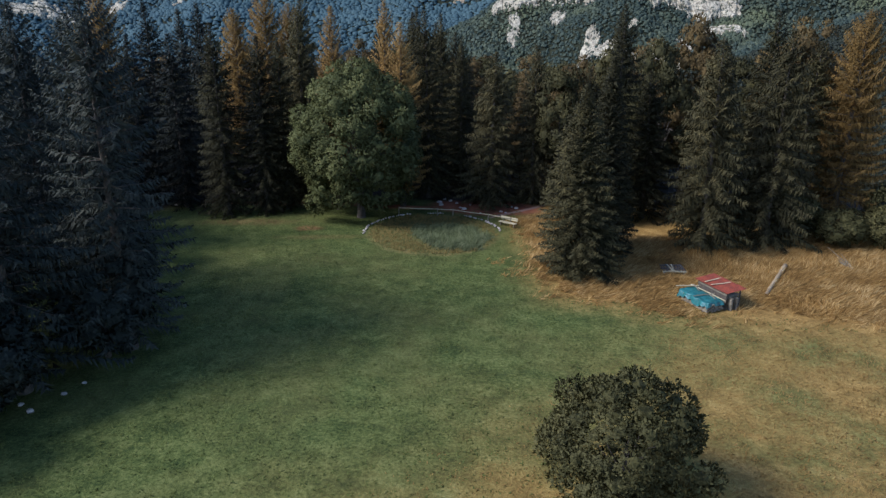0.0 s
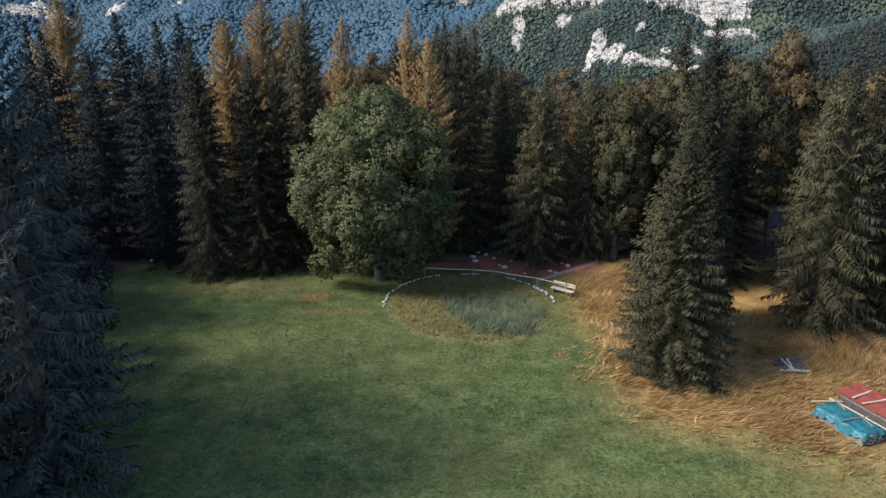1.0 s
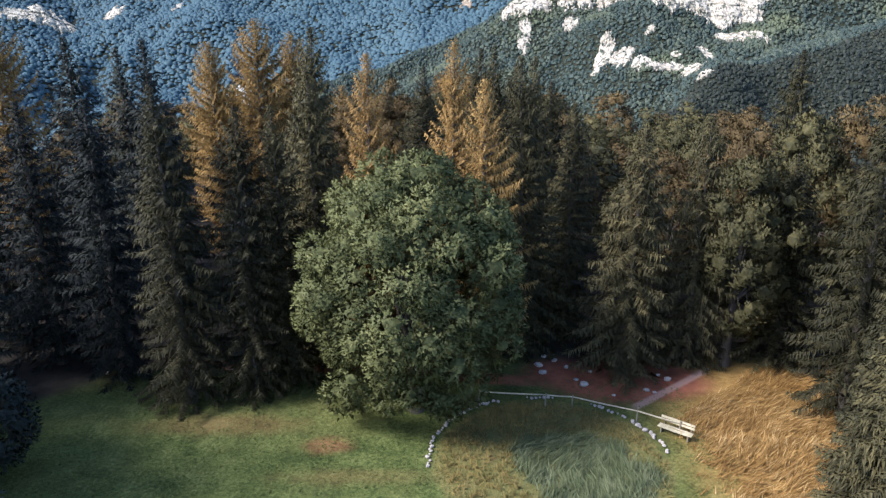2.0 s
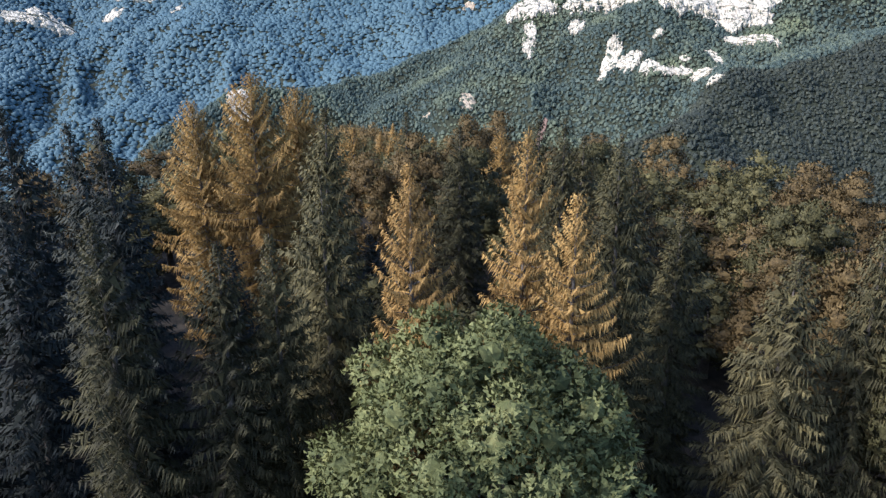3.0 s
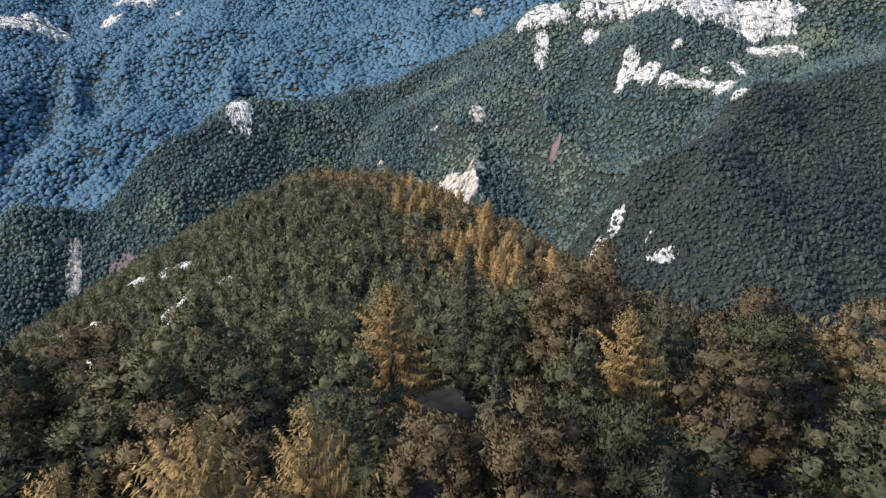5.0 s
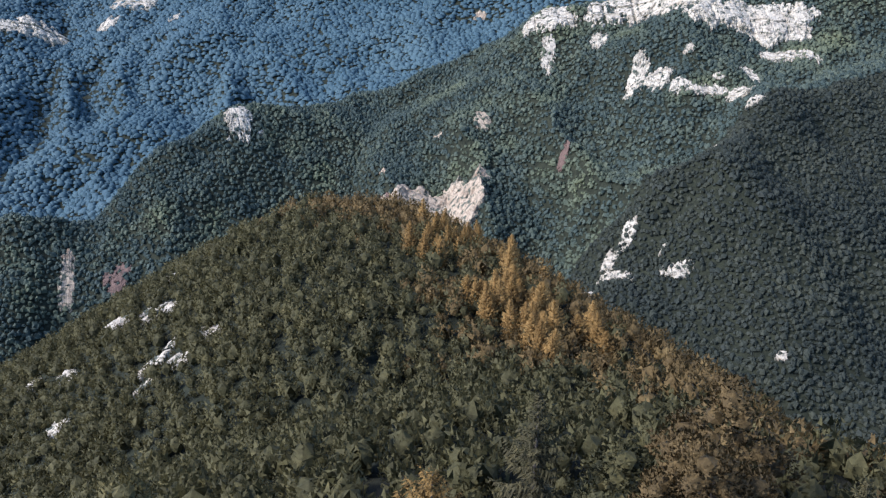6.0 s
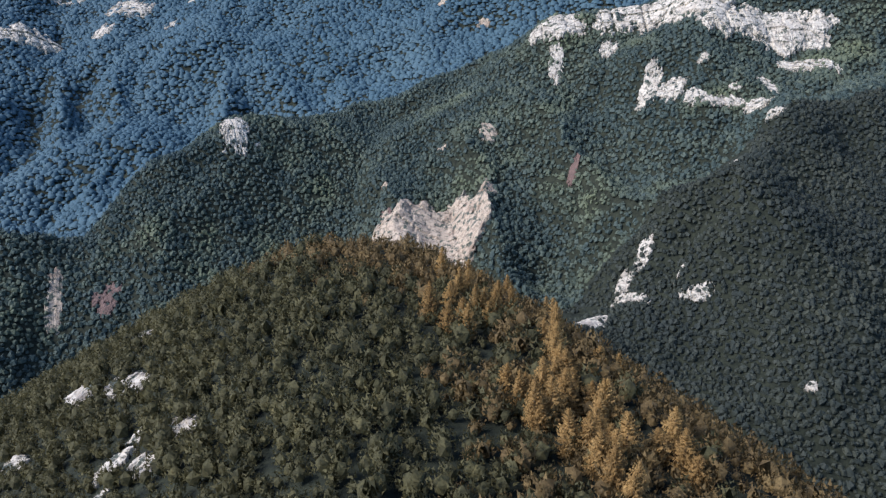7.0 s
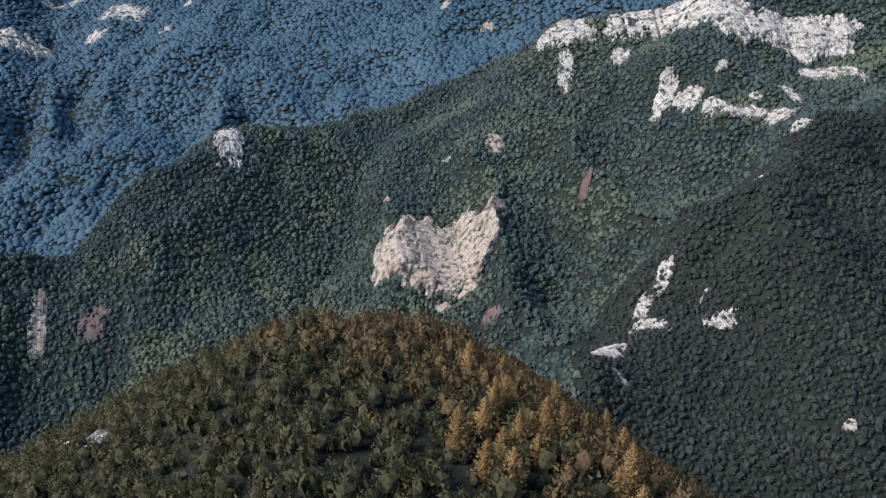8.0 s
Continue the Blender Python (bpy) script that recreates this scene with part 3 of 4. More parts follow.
HILL_GREEN = leaf_material("hill_scrub_leaves", (0.036, 0.036, 0.016), (0.104, 0.095, 0.036), (0.23, 0.192, 0.066), 0.3, patch=0.30, single=0.16, fine=2.5)
HILL_RUSSET = leaf_material("hill_russet_leaves", (0.062, 0.045, 0.018), (0.155, 0.108, 0.038), (0.28, 0.20, 0.066), 0.3, patch=0.30, single=0.16, fine=2.5)
x, y = scatter(-150, 70, 148, 316, 2.4, 7, lambda x, y: (height(x, y) > -95) & (y > 150 - 0.3 * np.abs(x + 8)) & (np.abs(x + 30) < 0.75 * (y - 60)))
t_ = 0.5 * fractal(x, y, 22, 90, 3) + (x + 26 + 0.42 * (y - 210)) / 26 + np.clip((y - 268) / 25, 0, 0.7)
k = t_ + np.random.RandomState(4).uniform(-0.6, 0.6, len(x)) > 0.8
leafy_field("hill_woodland", x[~k], y[~k], 1.42, 8, HILL_GREEN, "green scrubby woodland covering the low hill", 76, 0.50, 1.45, 0.30)
leafy_field("russet_woodland", x[k], y[k], 1.42, 9, HILL_RUSSET, "russet autumn woodland along the hill's crest", 76, 0.50, 1.45, 0.30)

# ---- kinds of trees ----
def tube(points, radii, sides=7):
    """A tapered round stem through the given points, as vertices and quads."""
    points, a = np.asarray(points, float), np.arange(sides) * 2 * math.pi / sides
    ring = np.stack([np.cos(a), np.sin(a), a * 0], 1)
    way = unit(np.gradient(points, axis=0))
    V = []
    for p, w, r in zip(points, way, radii):
        u = unit(np.cross(w, (0.31, 0.95, 0.02)))
        V.append(p + r * (ring[:, :1] * u + ring[:, 1:2] * np.cross(w, u)))
    n = len(points)
    i, j = np.meshgrid(np.arange(n - 1), np.arange(sides), indexing="ij")
    F = np.stack([i * sides + j, i * sides + (j + 1) % sides, (i + 1) * sides + (j + 1) % sides, (i + 1) * sides + j], -1).reshape(-1, 4)
    return np.concatenate(V), F


def tubes_mesh(name, tubes, material):
    V, F, b = [], [], 0
    for v, f in tubes:
        V.append(v)
        F.append(f + b)
        b += len(v)
    return mesh_of(name, np.concatenate(V), np.concatenate(F), [material], smooth=True)


def conifer(name, seed, h, r, material, slope=0.3, low=0.05, droop=0.45, gap=0.7, per=6, sprig=0.30, hang=0.5, airy=0.0, dense=0.16, bark=None, slim=0.17, even=0.0, lift=0.22, side=0.32, inner=200, comb=0.10):
    """Tiers of arching limbs with upturned tips and side twigs, hung with short needle sprays, round a straight stem. Returns the meshes of trunk, crown and branches."""
    g = np.random.RandomState(seed)
    leaves, facing, stems = [], [], []
    lean = g.randn(2) * 0.012 * h
    axis = lambda z: np.array([lean[0] * (z / h) ** 2, lean[1] * (z / h) ** 2, z])
    zs = np.linspace(0, h * 0.99, 8)
    stems.append(tube([axis(z) for z in zs], np.interp(zs / h, [0, 0.05, 1], [0.021 * h, 0.016 * h, 0.02]), 8))
    lobes = g.uniform(0, 6.28, 3)

    def spray(c, out, across, size):
        """Short sprays at the points c of a limb that runs along out: to both sides, forward and hanging."""
        k = len(c)
        up = np.array([0, 0, 1.0])
        for sgn, fwd, down, up_face in ((-1, 0.9, 0.1, 0.8), (1, 0.9, 0.1, 0.8), (-0.3, 0.4, 1.8 * hang, 0.0), (0.0, 0.9, -0.25, 1.0)):
            w = unit(out * fwd + sgn * across + g.randn(k, 3) * 0.3 - up * down * g.uniform(0.5, 1.4, (k, 1)))
            sz = (size * g.uniform(0.65, 1.35, k))[:, None]
            leaves.append(kites(c + g.randn(k, 3) * 0.05, w * sz, unit(np.cross(w, up * 0.6 + out * 0.4 + g.randn(k, 3) * 0.5)), sz * slim, 0.1))
            facing.append(out * 0.7 + sgn * across * 0.35 + up * up_face + g.randn(k, 3) * 0.12)

    z = low * h
    while z < h * 0.985:
        u, deep = z / h, h - z
        reach = r * math.tanh(slope * deep / r) * min(1.0, 0.80 + 2.0 * (u - low))
        n = max(4, int(round(per * (0.62 + 0.38 * min(1.0, deep / (0.6 * h))))))
        start = g.uniform(0, 6.28)
        for b in range(n):
            a = start + b * 6.283 / n + g.uniform(-0.3, 0.3)
            zb = z + g.uniform(-0.3, 0.3) * gap * min(1.0, deep / 4)
            L = max(0.16, reach * g.uniform(0.66 + 0.2 * even, 1.12 - 0.06 * even) * (1 + 0.10 * math.sin(2 * a + lobes[0]) + 0.10 * math.sin(5 * u + lobes[1] + a)))
            if g.rand() < airy * 0.5:
                L *= g.uniform(0.35, 0.8)
            out, across = np.array([math.cos(a), math.sin(a), 0]), np.array([-math.sin(a), math.cos(a), 0])
            rise = np.interp(u, [0, 0.5, 0.85, 1.0], [-0.02, 0.18, 0.6, 1.4]) + g.uniform(-0.1, 0.1)
            fall = droop * np.interp(u, [0, 0.7, 1], [1.1, 0.8, 0.1])
            limb = lambda s_: axis(zb) + out * (L * s_)[:, None] + np.array([0, 0, L]) * (rise * s_ - fall * s_ ** 2 + lift * s_ ** 3.5)[:, None]
            k = max(3, int(L / dense))
            s_ = np.linspace(0.2, 1.0, k) ** 0.75 + g.uniform(-0.02, 0.02, k)
            spray(limb(s_), out, across, sprig * (1.1 - 0.35 * s_) * min(1.0, 0.5 + L / 2.2))
            # twigs in a close comb fall off to both sides of the limb
            for sgn in (-1, 1):
                k = max(5, int(L / comb))
                s_ = np.clip(np.linspace(0.06, 1.0, k) + g.uniform(-0.02, 0.02, k), 0, 1)
                full = np.sin(np.pi * np.clip(0.14 + 0.78 * s_, 0, 1)) ** 0.7
                W = (min(side * L, 0.58) * full * g.uniform(0.55, 1.25, k) + 0.10)[:, None]
                w = W * (sgn * across * g.uniform(0.5, 1.05, (k, 1)) + out * g.uniform(0.25, 0.75, (k, 1))) - np.array([0, 0, 1.0]) * W * (0.1 + 1.25 * hang * g.uniform(0.2, 1.2, (k, 1)))
                leaves.append(kites(limb(s_) + g.randn(k, 3) * 0.03, w, unit(np.cross(w, sgn * across + np.array([0, 0, 0.9]) + g.randn(k, 3) * 0.5)), np.full((k, 1), comb * 0.62) * g.uniform(0.7, 1.2, (k, 1)), 0.08))
                facing.append(out * 0.5 + sgn * across * 0.35 + np.array([0, 0, 0.55]) + g.randn(k, 3) * 0.14)
            if L > 1.2 and b % 2 == 0 and airy > 0:
                stems.append(tube(limb(np.linspace(0, 0.92, 5)) - (0, 0, 0.02), np.linspace(0.004 * h * (1 - u) ** 0.5 + 0.014, 0.008, 5), 3))
        z += gap * (0.42 + 0.58 * min(1.0, deep / (0.55 * h))) * g.uniform(0.85, 1.15)
    m = inner                                            # shaded twigs near the stem
    zz = low * h + (0.9 - low) * h * g.rand(m) ** 1.3
    a = g.uniform(0, 6.28, m)
    rr = r * np.tanh(slope * (h - zz) / r) * g.uniform(0.05, 0.5, m)
    c = np.stack([np.cos(a) * rr, np.sin(a) * rr, zz], -1)
    w = unit(c * (1, 1, 0) + g.randn(m, 3) * 0.4 - (0, 0, 0.4))
    leaves.append(kites(c, w * 0.9, unit(np.cross(w, g.randn(m, 3))), np.full((m, 1), 0.16)))
    facing.append(c * (1, 1, 0) + g.randn(m, 3) * 0.4)
    t = np.array([[0.0, 0, 1]])
    for side_ in ([[1.0, 0, 0]], [[0.0, 1, 0]]):
        leaves.append(kites(axis(h * 0.95)[None], t * h * 0.055, np.array(side_), np.array([[0.06]])))
        facing.append(np.array([[0.2, 0.2, 0.9]]))
    limbs = tubes_mesh(name + "_branches", stems[1:], bark or BARK) if len(stems) > 1 else None
    return tubes_mesh(name + "_trunk", stems[:1], bark or BARK), leaf_mesh(name + "_crown", leaves, facing, material), limbs


def broadleaf(name, seed, h, r, material, low=0.12, lobes=14, tufts=45, leaves=4, leaf=0.5, lobe=0.42, up=0.35, top=0.55, trunk=0.028, skirt=0.0, inset=(0.58, 0.74), taper=0.0, clump=0.0, heart_=0.58):
    """Lobes of foliage made of leaf tufts, on limbs that fork from a trunk. Returns the meshes of trunk and crown."""
    g = np.random.RandomState(seed)
    zc, hz = h * (1 + low) / 2, h * (1 - low) / 2
    leaves_, facing, stems = [], [], []
    fork = np.array([g.randn() * 0.1, g.randn() * 0.1, h * (low + 0.16)])
    stems.append(tube([(0, 0, -0.3), (0.02 * h * g.randn() * 0.3, 0, h * low * 0.6), fork, (fork[0], fork[1], h * top)], [trunk * h * 1.25, trunk * h * 0.95, trunk * h * 0.75, trunk * h * 0.2], 9))
    golden = 2.39996
    for i in range(lobes):
        q = 1 - 2 * (i + 0.5) / lobes
        q = np.clip(q + g.uniform(-0.12, 0.12), -0.95, 0.97)
        a = i * golden + g.uniform(-0.35, 0.35)
        low_q = q * (1 - skirt) if q < 0 else q
        fat = math.sqrt(1 - low_q ** 2) * (1 - (0.22 * skirt + taper) * max(q, 0))
        part_in = g.uniform(*inset)
        c = np.array([math.cos(a) * fat * r * part_in, math.sin(a) * fat * r * part_in, zc + q * hz * part_in])
        R = r * lobe * g.uniform(0.75, 1.2)
        bend = (fork + c) / 2 + (0, 0, 0.06 * h)
        if i % 5 == 0:
            stems.append(tube([fork, bend * 0.9 + fork * 0.1, c * 0.6 + fork * 0.4], [trunk * h * 0.30, trunk * h * 0.16, 0.015], 5))
        m = int(tufts * (R / (r * lobe)) ** 2)
        d = unit(g.randn(m, 3))
        flip = (d @ unit(c - (0, 0, zc) + 1e-3)) < -0.35
        d[flip] *= -1
        p = c + d * R * (g.uniform(0.72, 1.06, (m, 1))) * np.array([1, 1, 0.85])
        face = unit(c - (0, 0, zc * 0.8)) * 0.55
        for j in range(leaves):
            w = unit(d * 0.7 + g.randn(m, 3) * 0.62 + np.array([0, 0, up]))
            s = leaf * g.uniform(0.6, 1.25, (m, 1))
            leaves_.append(kites(p + g.randn(m, 3) * leaf * 0.3, w * s, unit(np.cross(w, d + g.randn(m, 3) * 0.5)), s * 0.3, 0.15))
            facing.append(d * (0.75 + 0.5 * clump) + face * (1 - 0.7 * clump) + np.array([0, 0, 0.2 + 0.25 * clump]) + g.randn(m, 3) * 0.16)
        heart = clump_mesh(g, c, R * heart_, (1, 1, 0.85))                       # the dense inside of the lobe
        leaves_.append(heart)
        facing.append(unit(heart.mean(1) - c) * 0.9 + face * 0.5 + np.array([0, 0, 0.2]))
    return tubes_mesh(name + "_trunk", stems[:1], BARK), leaf_mesh(name + "_crown", leaves_, facing, material), tubes_mesh(name + "_branches", stems[1:], BARK)


KINDS = {}          # name of the kind: (trunk, crown, height, radius) for each of its forms


def kind(name, *forms):
    KINDS[name] = forms


rs = random.Random(5)
def conifers(name, count, first, h, r, material, **look_):
    kind(name, *[(*conifer(name, first + i, h, r, material, **look_), h, r) for i in range(count)])


def broadleaves(name, count, first, h, r, material, **look_):
    kind(name, *[(*broadleaf(name, first + i, h, r, material, **look_), h, r) for i in range(count)])


conifers("spruce", 4, 10, 20, 4.0, SPRUCE, slope=0.38, low=0.05, droop=0.5, gap=0.72, per=8, sprig=0.30, dense=0.19, slim=0.12, comb=0.085)
conifers("dark_spruce", 2, 16, 20, 3.8, SPRUCE_SHADED, slope=0.34, low=0.05, droop=0.5, gap=0.8, per=7, sprig=0.36, dense=0.3, slim=0.14, comb=0.12)
conifers("forest_spruce", 3, 14, 18, 3.6, SPRUCE_SHADED, slope=0.36, low=0.2, droop=0.5, gap=1.0, per=7, sprig=0.44, dense=0.45, slim=0.16, inner=80, comb=0.17)
conifers("olive_spruce", 3, 20, 20, 4.4, SPRUCE_OLIVE, slope=0.38, low=0.02, droop=0.5, gap=0.80, per=8, sprig=0.32, hang=0.75, dense=0.22, even=0.5, slim=0.12, comb=0.095)
conifers("dense_spruce", 2, 30, 16, 4.4, SPRUCE, slope=0.38, low=0.015, droop=0.36, gap=0.42, per=13, sprig=0.27, hang=0.28, dense=0.17, even=1.0, slim=0.15, side=0.2, inner=500, comb=0.09)
conifers("larch", 3, 40, 20, 3.9, LARCH, slope=0.45, low=0.12, droop=0.35, gap=0.62, per=8, sprig=0.24, hang=0.55, airy=0.5, dense=0.12, slim=0.10, lift=0.3, side=0.17, inner=90, comb=0.075)
conifers("turning_larch", 2, 50, 20, 4.4, LARCH_GREEN, slope=0.62, low=0.1, droop=0.3, gap=0.66, per=8, sprig=0.28, hang=0.6, airy=0.4, dense=0.15, slim=0.11, lift=0.3, side=0.19, inner=160, comb=0.085)
conifers("small_larch", 2, 55, 8, 2.6, LARCH, slope=0.62, low=0.05, droop=0.2, gap=0.55, per=7, sprig=0.36, hang=0.5, dense=0.30, slim=0.16, inner=50, comb=0.15)
conifers("shaggy_conifer", 2, 60, 22, 5.6, SHADED_LEAF, slope=0.5, low=0.08, droop=0.35, gap=0.85, per=8, sprig=0.40, hang=0.5, airy=0.6, dense=0.28, slim=0.13, side=0.24, comb=0.12)
conifers("forest_olive_spruce", 2, 24, 18, 3.7, SPRUCE_OLIVE, slope=0.38, low=0.15, droop=0.45, gap=0.9, per=7, sprig=0.40, hang=0.6, dense=0.38, slim=0.15, inner=80, comb=0.14)
conifers("forest_larch", 2, 58, 18, 3.8, LARCH_GREEN, slope=0.56, low=0.2, droop=0.3, gap=0.85, per=7, sprig=0.36, hang=0.6, dense=0.28, slim=0.13, lift=0.3, side=0.2, inner=80, comb=0.12)
broadleaves("maple", 1, 70, 16.8, 6.7, MAPLE, low=0.045, lobes=190, tufts=80, leaves=6, leaf=0.27, lobe=0.19, up=0.25, skirt=0.35, inset=(0.62, 0.90), clump=0.9, heart_=0.40)
broadleaves("beech", 3, 80, 14, 4.2, BEECH, lobes=64, tufts=56, leaves=4, leaf=0.26, lobe=0.22, up=1.3, inset=(0.5, 0.93), taper=0.35, clump=0.5)
broadleaves("green_beech", 3, 90, 14, 4.2, BEECH_GREEN, lobes=64, tufts=56, leaves=4, leaf=0.26, lobe=0.22, up=1.2, inset=(0.5, 0.93), taper=0.35, clump=0.5)
broadleaves("forest_beech", 3, 120, 14, 4.2, BEECH, lobes=44, tufts=32, leaves=4, leaf=0.36, lobe=0.26, up=1.0, inset=(0.5, 0.93), taper=0.35, clump=0.5)
broadleaves("forest_green_beech", 3, 124, 14, 4.2, BEECH_GREEN, lobes=44, tufts=32, leaves=4, leaf=0.36, lobe=0.26, up=0.9, inset=(0.5, 0.93), taper=0.35, clump=0.5)
broadleaves("shaded_beech", 2, 100, 10, 4.2, SHADED_LEAF, low=0.02, lobes=34, tufts=60, leaves=4, leaf=0.34, lobe=0.3, up=0.3, clump=0.4)
broadleaves("thicket", 2, 128, 6, 3.6, BUSH_LEAF, low=0.02, lobes=26, tufts=80, leaves=4, leaf=0.26, lobe=0.3, up=0.4)
broadleaves("apple_tree", 1, 110, 6.6, 4.0, BUSH_LEAF, low=0.10, lobes=70, tufts=110, leaves=5, leaf=0.20, lobe=0.24, up=0.9, trunk=0.022, inset=(0.55, 0.92), heart_=0.42)

PLANTED = []


def plant(kind_name, x, y, h, r, label, group="", name=None):
    """A tree of that kind at its place, of that height and radius: an Empty at its foot with trunk and crown."""
    forms = KINDS[kind_name]
    trunk, crown, limbs, h0, r0 = forms[rs.randrange(len(forms))]
    tree = tagged(new(name or kind_name.replace("forest_", "").replace("small_", "")), label, "tree", group)
    tree.matrix_world = Matrix.LocRotScale((x, y, float(height(x, y)) - 0.05), Euler((0, 0, rs.uniform(0, 6.28))), (r / r0, r / r0, h / h0))
    for part_name, me in (("trunk", trunk), ("crown", crown)):
        ob = new(part_name, me)
        ob.parent = tree
    if limbs:
        tagged(new("branchwork", limbs), kind="stuff").parent = tree
    PLANTED.append((x, y, r))
    return tree


EDGE = "spruces along the clearing's edge"
plant("dense_spruce", 12.0, 61.4, 16.6, 4.5, "tall dense dark green spruce standing alone in the meadow")
plant("dense_spruce", 15.4, 67.8, 18.4, 3.9, "dark green spruce behind the lone meadow spruce")
plant("maple", -9.0, 77.5, 17.3, 6.8, "large round green maple at the meadow's edge")
plant("apple_tree", 8.4, 29.3, 6.5, 4.0, "bushy dull green fruit tree alone on the meadow")
for x, y, h, r in [(25.9, 70.0, 20.6, 5.3), (32.9, 71.5, 21.6, 5.4), (29.0, 78.0, 19.5, 4.2)]:
    plant("olive_spruce", x, y, h, r, "broad dark spruce with hanging twigs beside dry grass", EDGE)
plant("olive_spruce", 5.6, 83.4, 17.7, 4.5, "olive green spruce with long drooping branches over red soil", EDGE)
plant("olive_spruce", 10.5, 84.6, 18.6, 3.4, "slender olive green spruce over red soil", EDGE)
# four at x < -35, y < 80 added to shade the grass
for x, y, h, r in [(-23.8, 78.6, 20.8, 3.4), (-19.7, 79.6, 19.3, 3.2), (-17.6, 81.0, 19.3, 2.8), (-16.6, 88.0, 23.6, 3.8), (-15.9, 83.6, 21.2, 3.0), (-29.2, 92.0, 22.6, 3.6), (-32.4, 95.0, 21.8, 3.4),
                   (-3.3, 95.0, 21.8, 3.0), (-1.7, 86.0, 21.8, 3.3), (-1.0, 108.5, 17.9, 3.6), (-1.3, 100.8, 20.0, 3.4), (1.7, 97.4, 19.0, 3.4), (-0.2, 93.2, 21.2, 3.0), (-9.2, 109.0, 19.2, 3.4), (-4.1, 100.6, 21.3, 3.2), (-29.5, 82.0, 19.5, 3.6), (-35.0, 84.0, 19.0, 3.6),
                   (-40.5, 88.0, 21.0, 3.8), (-37.0, 96.5, 22.5, 4.2), (-36.5, 76.5, 19.5, 3.8), (-41.0, 71.0, 20.5, 4.0), (-36.0, 66.5, 20.0, 4.0), (-45.5, 78.5, 21.0, 4.0), (-12.5, 87.0, 18.0, 3.0), (2.2, 89.0, 18.5, 3.0), (22.5, 80.0, 16.5, 3.6), (17.0, 85.0, 16.0, 3.6), (23.0, 100.0, 22.0, 3.6), (38.5, 78.0, 20.0, 4.2), (18.4, 77.6, 23.2, 3.4), (35.6, 81.5, 23.0, 4.0)]:
    # left of x = -27 the shade is put into the needle colour
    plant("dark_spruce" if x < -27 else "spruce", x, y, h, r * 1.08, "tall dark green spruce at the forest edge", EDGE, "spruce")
LARCHES = "golden autumn larches"
for x, y, h, r in [(-11.8, 80.8, 22.2, 3.2), (-6.6, 85.2, 22.8, 3.3), (-4.6, 82.2, 20.6, 3.4)]:
    plant("larch", x, y, h, r, "golden autumn larch rising behind the maple", LARCHES)
for x, y, h, r in [(-24.4, 104.6, 23.6, 4.6), (-28.6, 105.4, 21.6, 3.9), (-21.6, 107.5, 22.4, 4.2), (-43.0, 96.0, 24.0, 4.6), (42.0, 76.0, 23.0, 4.4), (45.5, 82.0, 22.0, 4.2)]:
    plant("turning_larch", x, y, h, r, "brownish gold larch in the autumn forest", LARCHES)
LEFT = "dark trees beside the meadow"
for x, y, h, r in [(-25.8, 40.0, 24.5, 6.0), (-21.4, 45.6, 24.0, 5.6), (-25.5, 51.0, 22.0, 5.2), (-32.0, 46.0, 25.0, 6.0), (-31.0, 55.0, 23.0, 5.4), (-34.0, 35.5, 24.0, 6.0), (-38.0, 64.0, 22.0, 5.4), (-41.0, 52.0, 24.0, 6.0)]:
    plant("shaggy_conifer", x, y, h, r, "shaggy conifer with bare lower branches, its needles coloured as if in shade", LEFT)
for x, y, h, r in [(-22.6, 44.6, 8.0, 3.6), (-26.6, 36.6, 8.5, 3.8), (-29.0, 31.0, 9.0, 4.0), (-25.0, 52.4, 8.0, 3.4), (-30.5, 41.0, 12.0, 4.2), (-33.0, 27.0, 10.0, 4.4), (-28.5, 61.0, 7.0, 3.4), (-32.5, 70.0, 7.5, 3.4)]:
    plant("shaded_beech", x, y, h, r, "low thicket at the forest edge, its leaves coloured as if in shade", "thickets at the forest edge")
for x, y, h, r in [(36.5, 74.0, 5.0, 3.2), (40.5, 71.0, 4.0, 3.0), (45.0, 70.5, 4.5, 3.2), (47.0, 74.0, 6.0, 3.4)]:
    plant("thicket", x, y, h, r, "low olive green thicket at the forest edge", "thickets at the forest edge")
for k, x, y, h, r in [("beech", -12.6, 118.8, 17.0, 4.4), ("green_beech", -8.0, 120.0, 17.0, 4.0), ("green_beech", 6.8, 137.0, 14.0, 4.8), ("beech", -7.0, 141.0, 15.4, 4.8), ("beech", -17.5, 120.0, 15.5, 4.4),
                      ("beech", 4.0, 108.0, 14.5, 4.6), ("beech", 12.0, 96.0, 14.0, 4.6), ("green_beech", 16.5, 104.0, 15.5, 4.8), ("beech", 24.0, 112.0, 15.0, 4.8), ("green_beech", 24.6, 84.0, 20.2, 4.6), ("beech", 29.5, 88.5, 21.6, 5.2), ("beech", 25.6, 93.0, 19.6, 4.8),
                      ("green_beech", 33.6, 87.0, 20.0, 4.8), ("beech", 39.5, 85.0, 22.4, 5.2), ("green_beech", 13.4, 84.5, 17.6, 4.2), ("beech", 15.8, 91.5, 17.2, 4.6), ("green_beech", 20.6, 90.5, 18.6, 4.6), ("beech", 43.5, 90.0, 22.0, 5.2)]:
    plant(k, x, y, h, r, "rounded beech turning russet in the autumn forest", "beeches of the forest")

g = np.random.RandomState(15)
n = 0
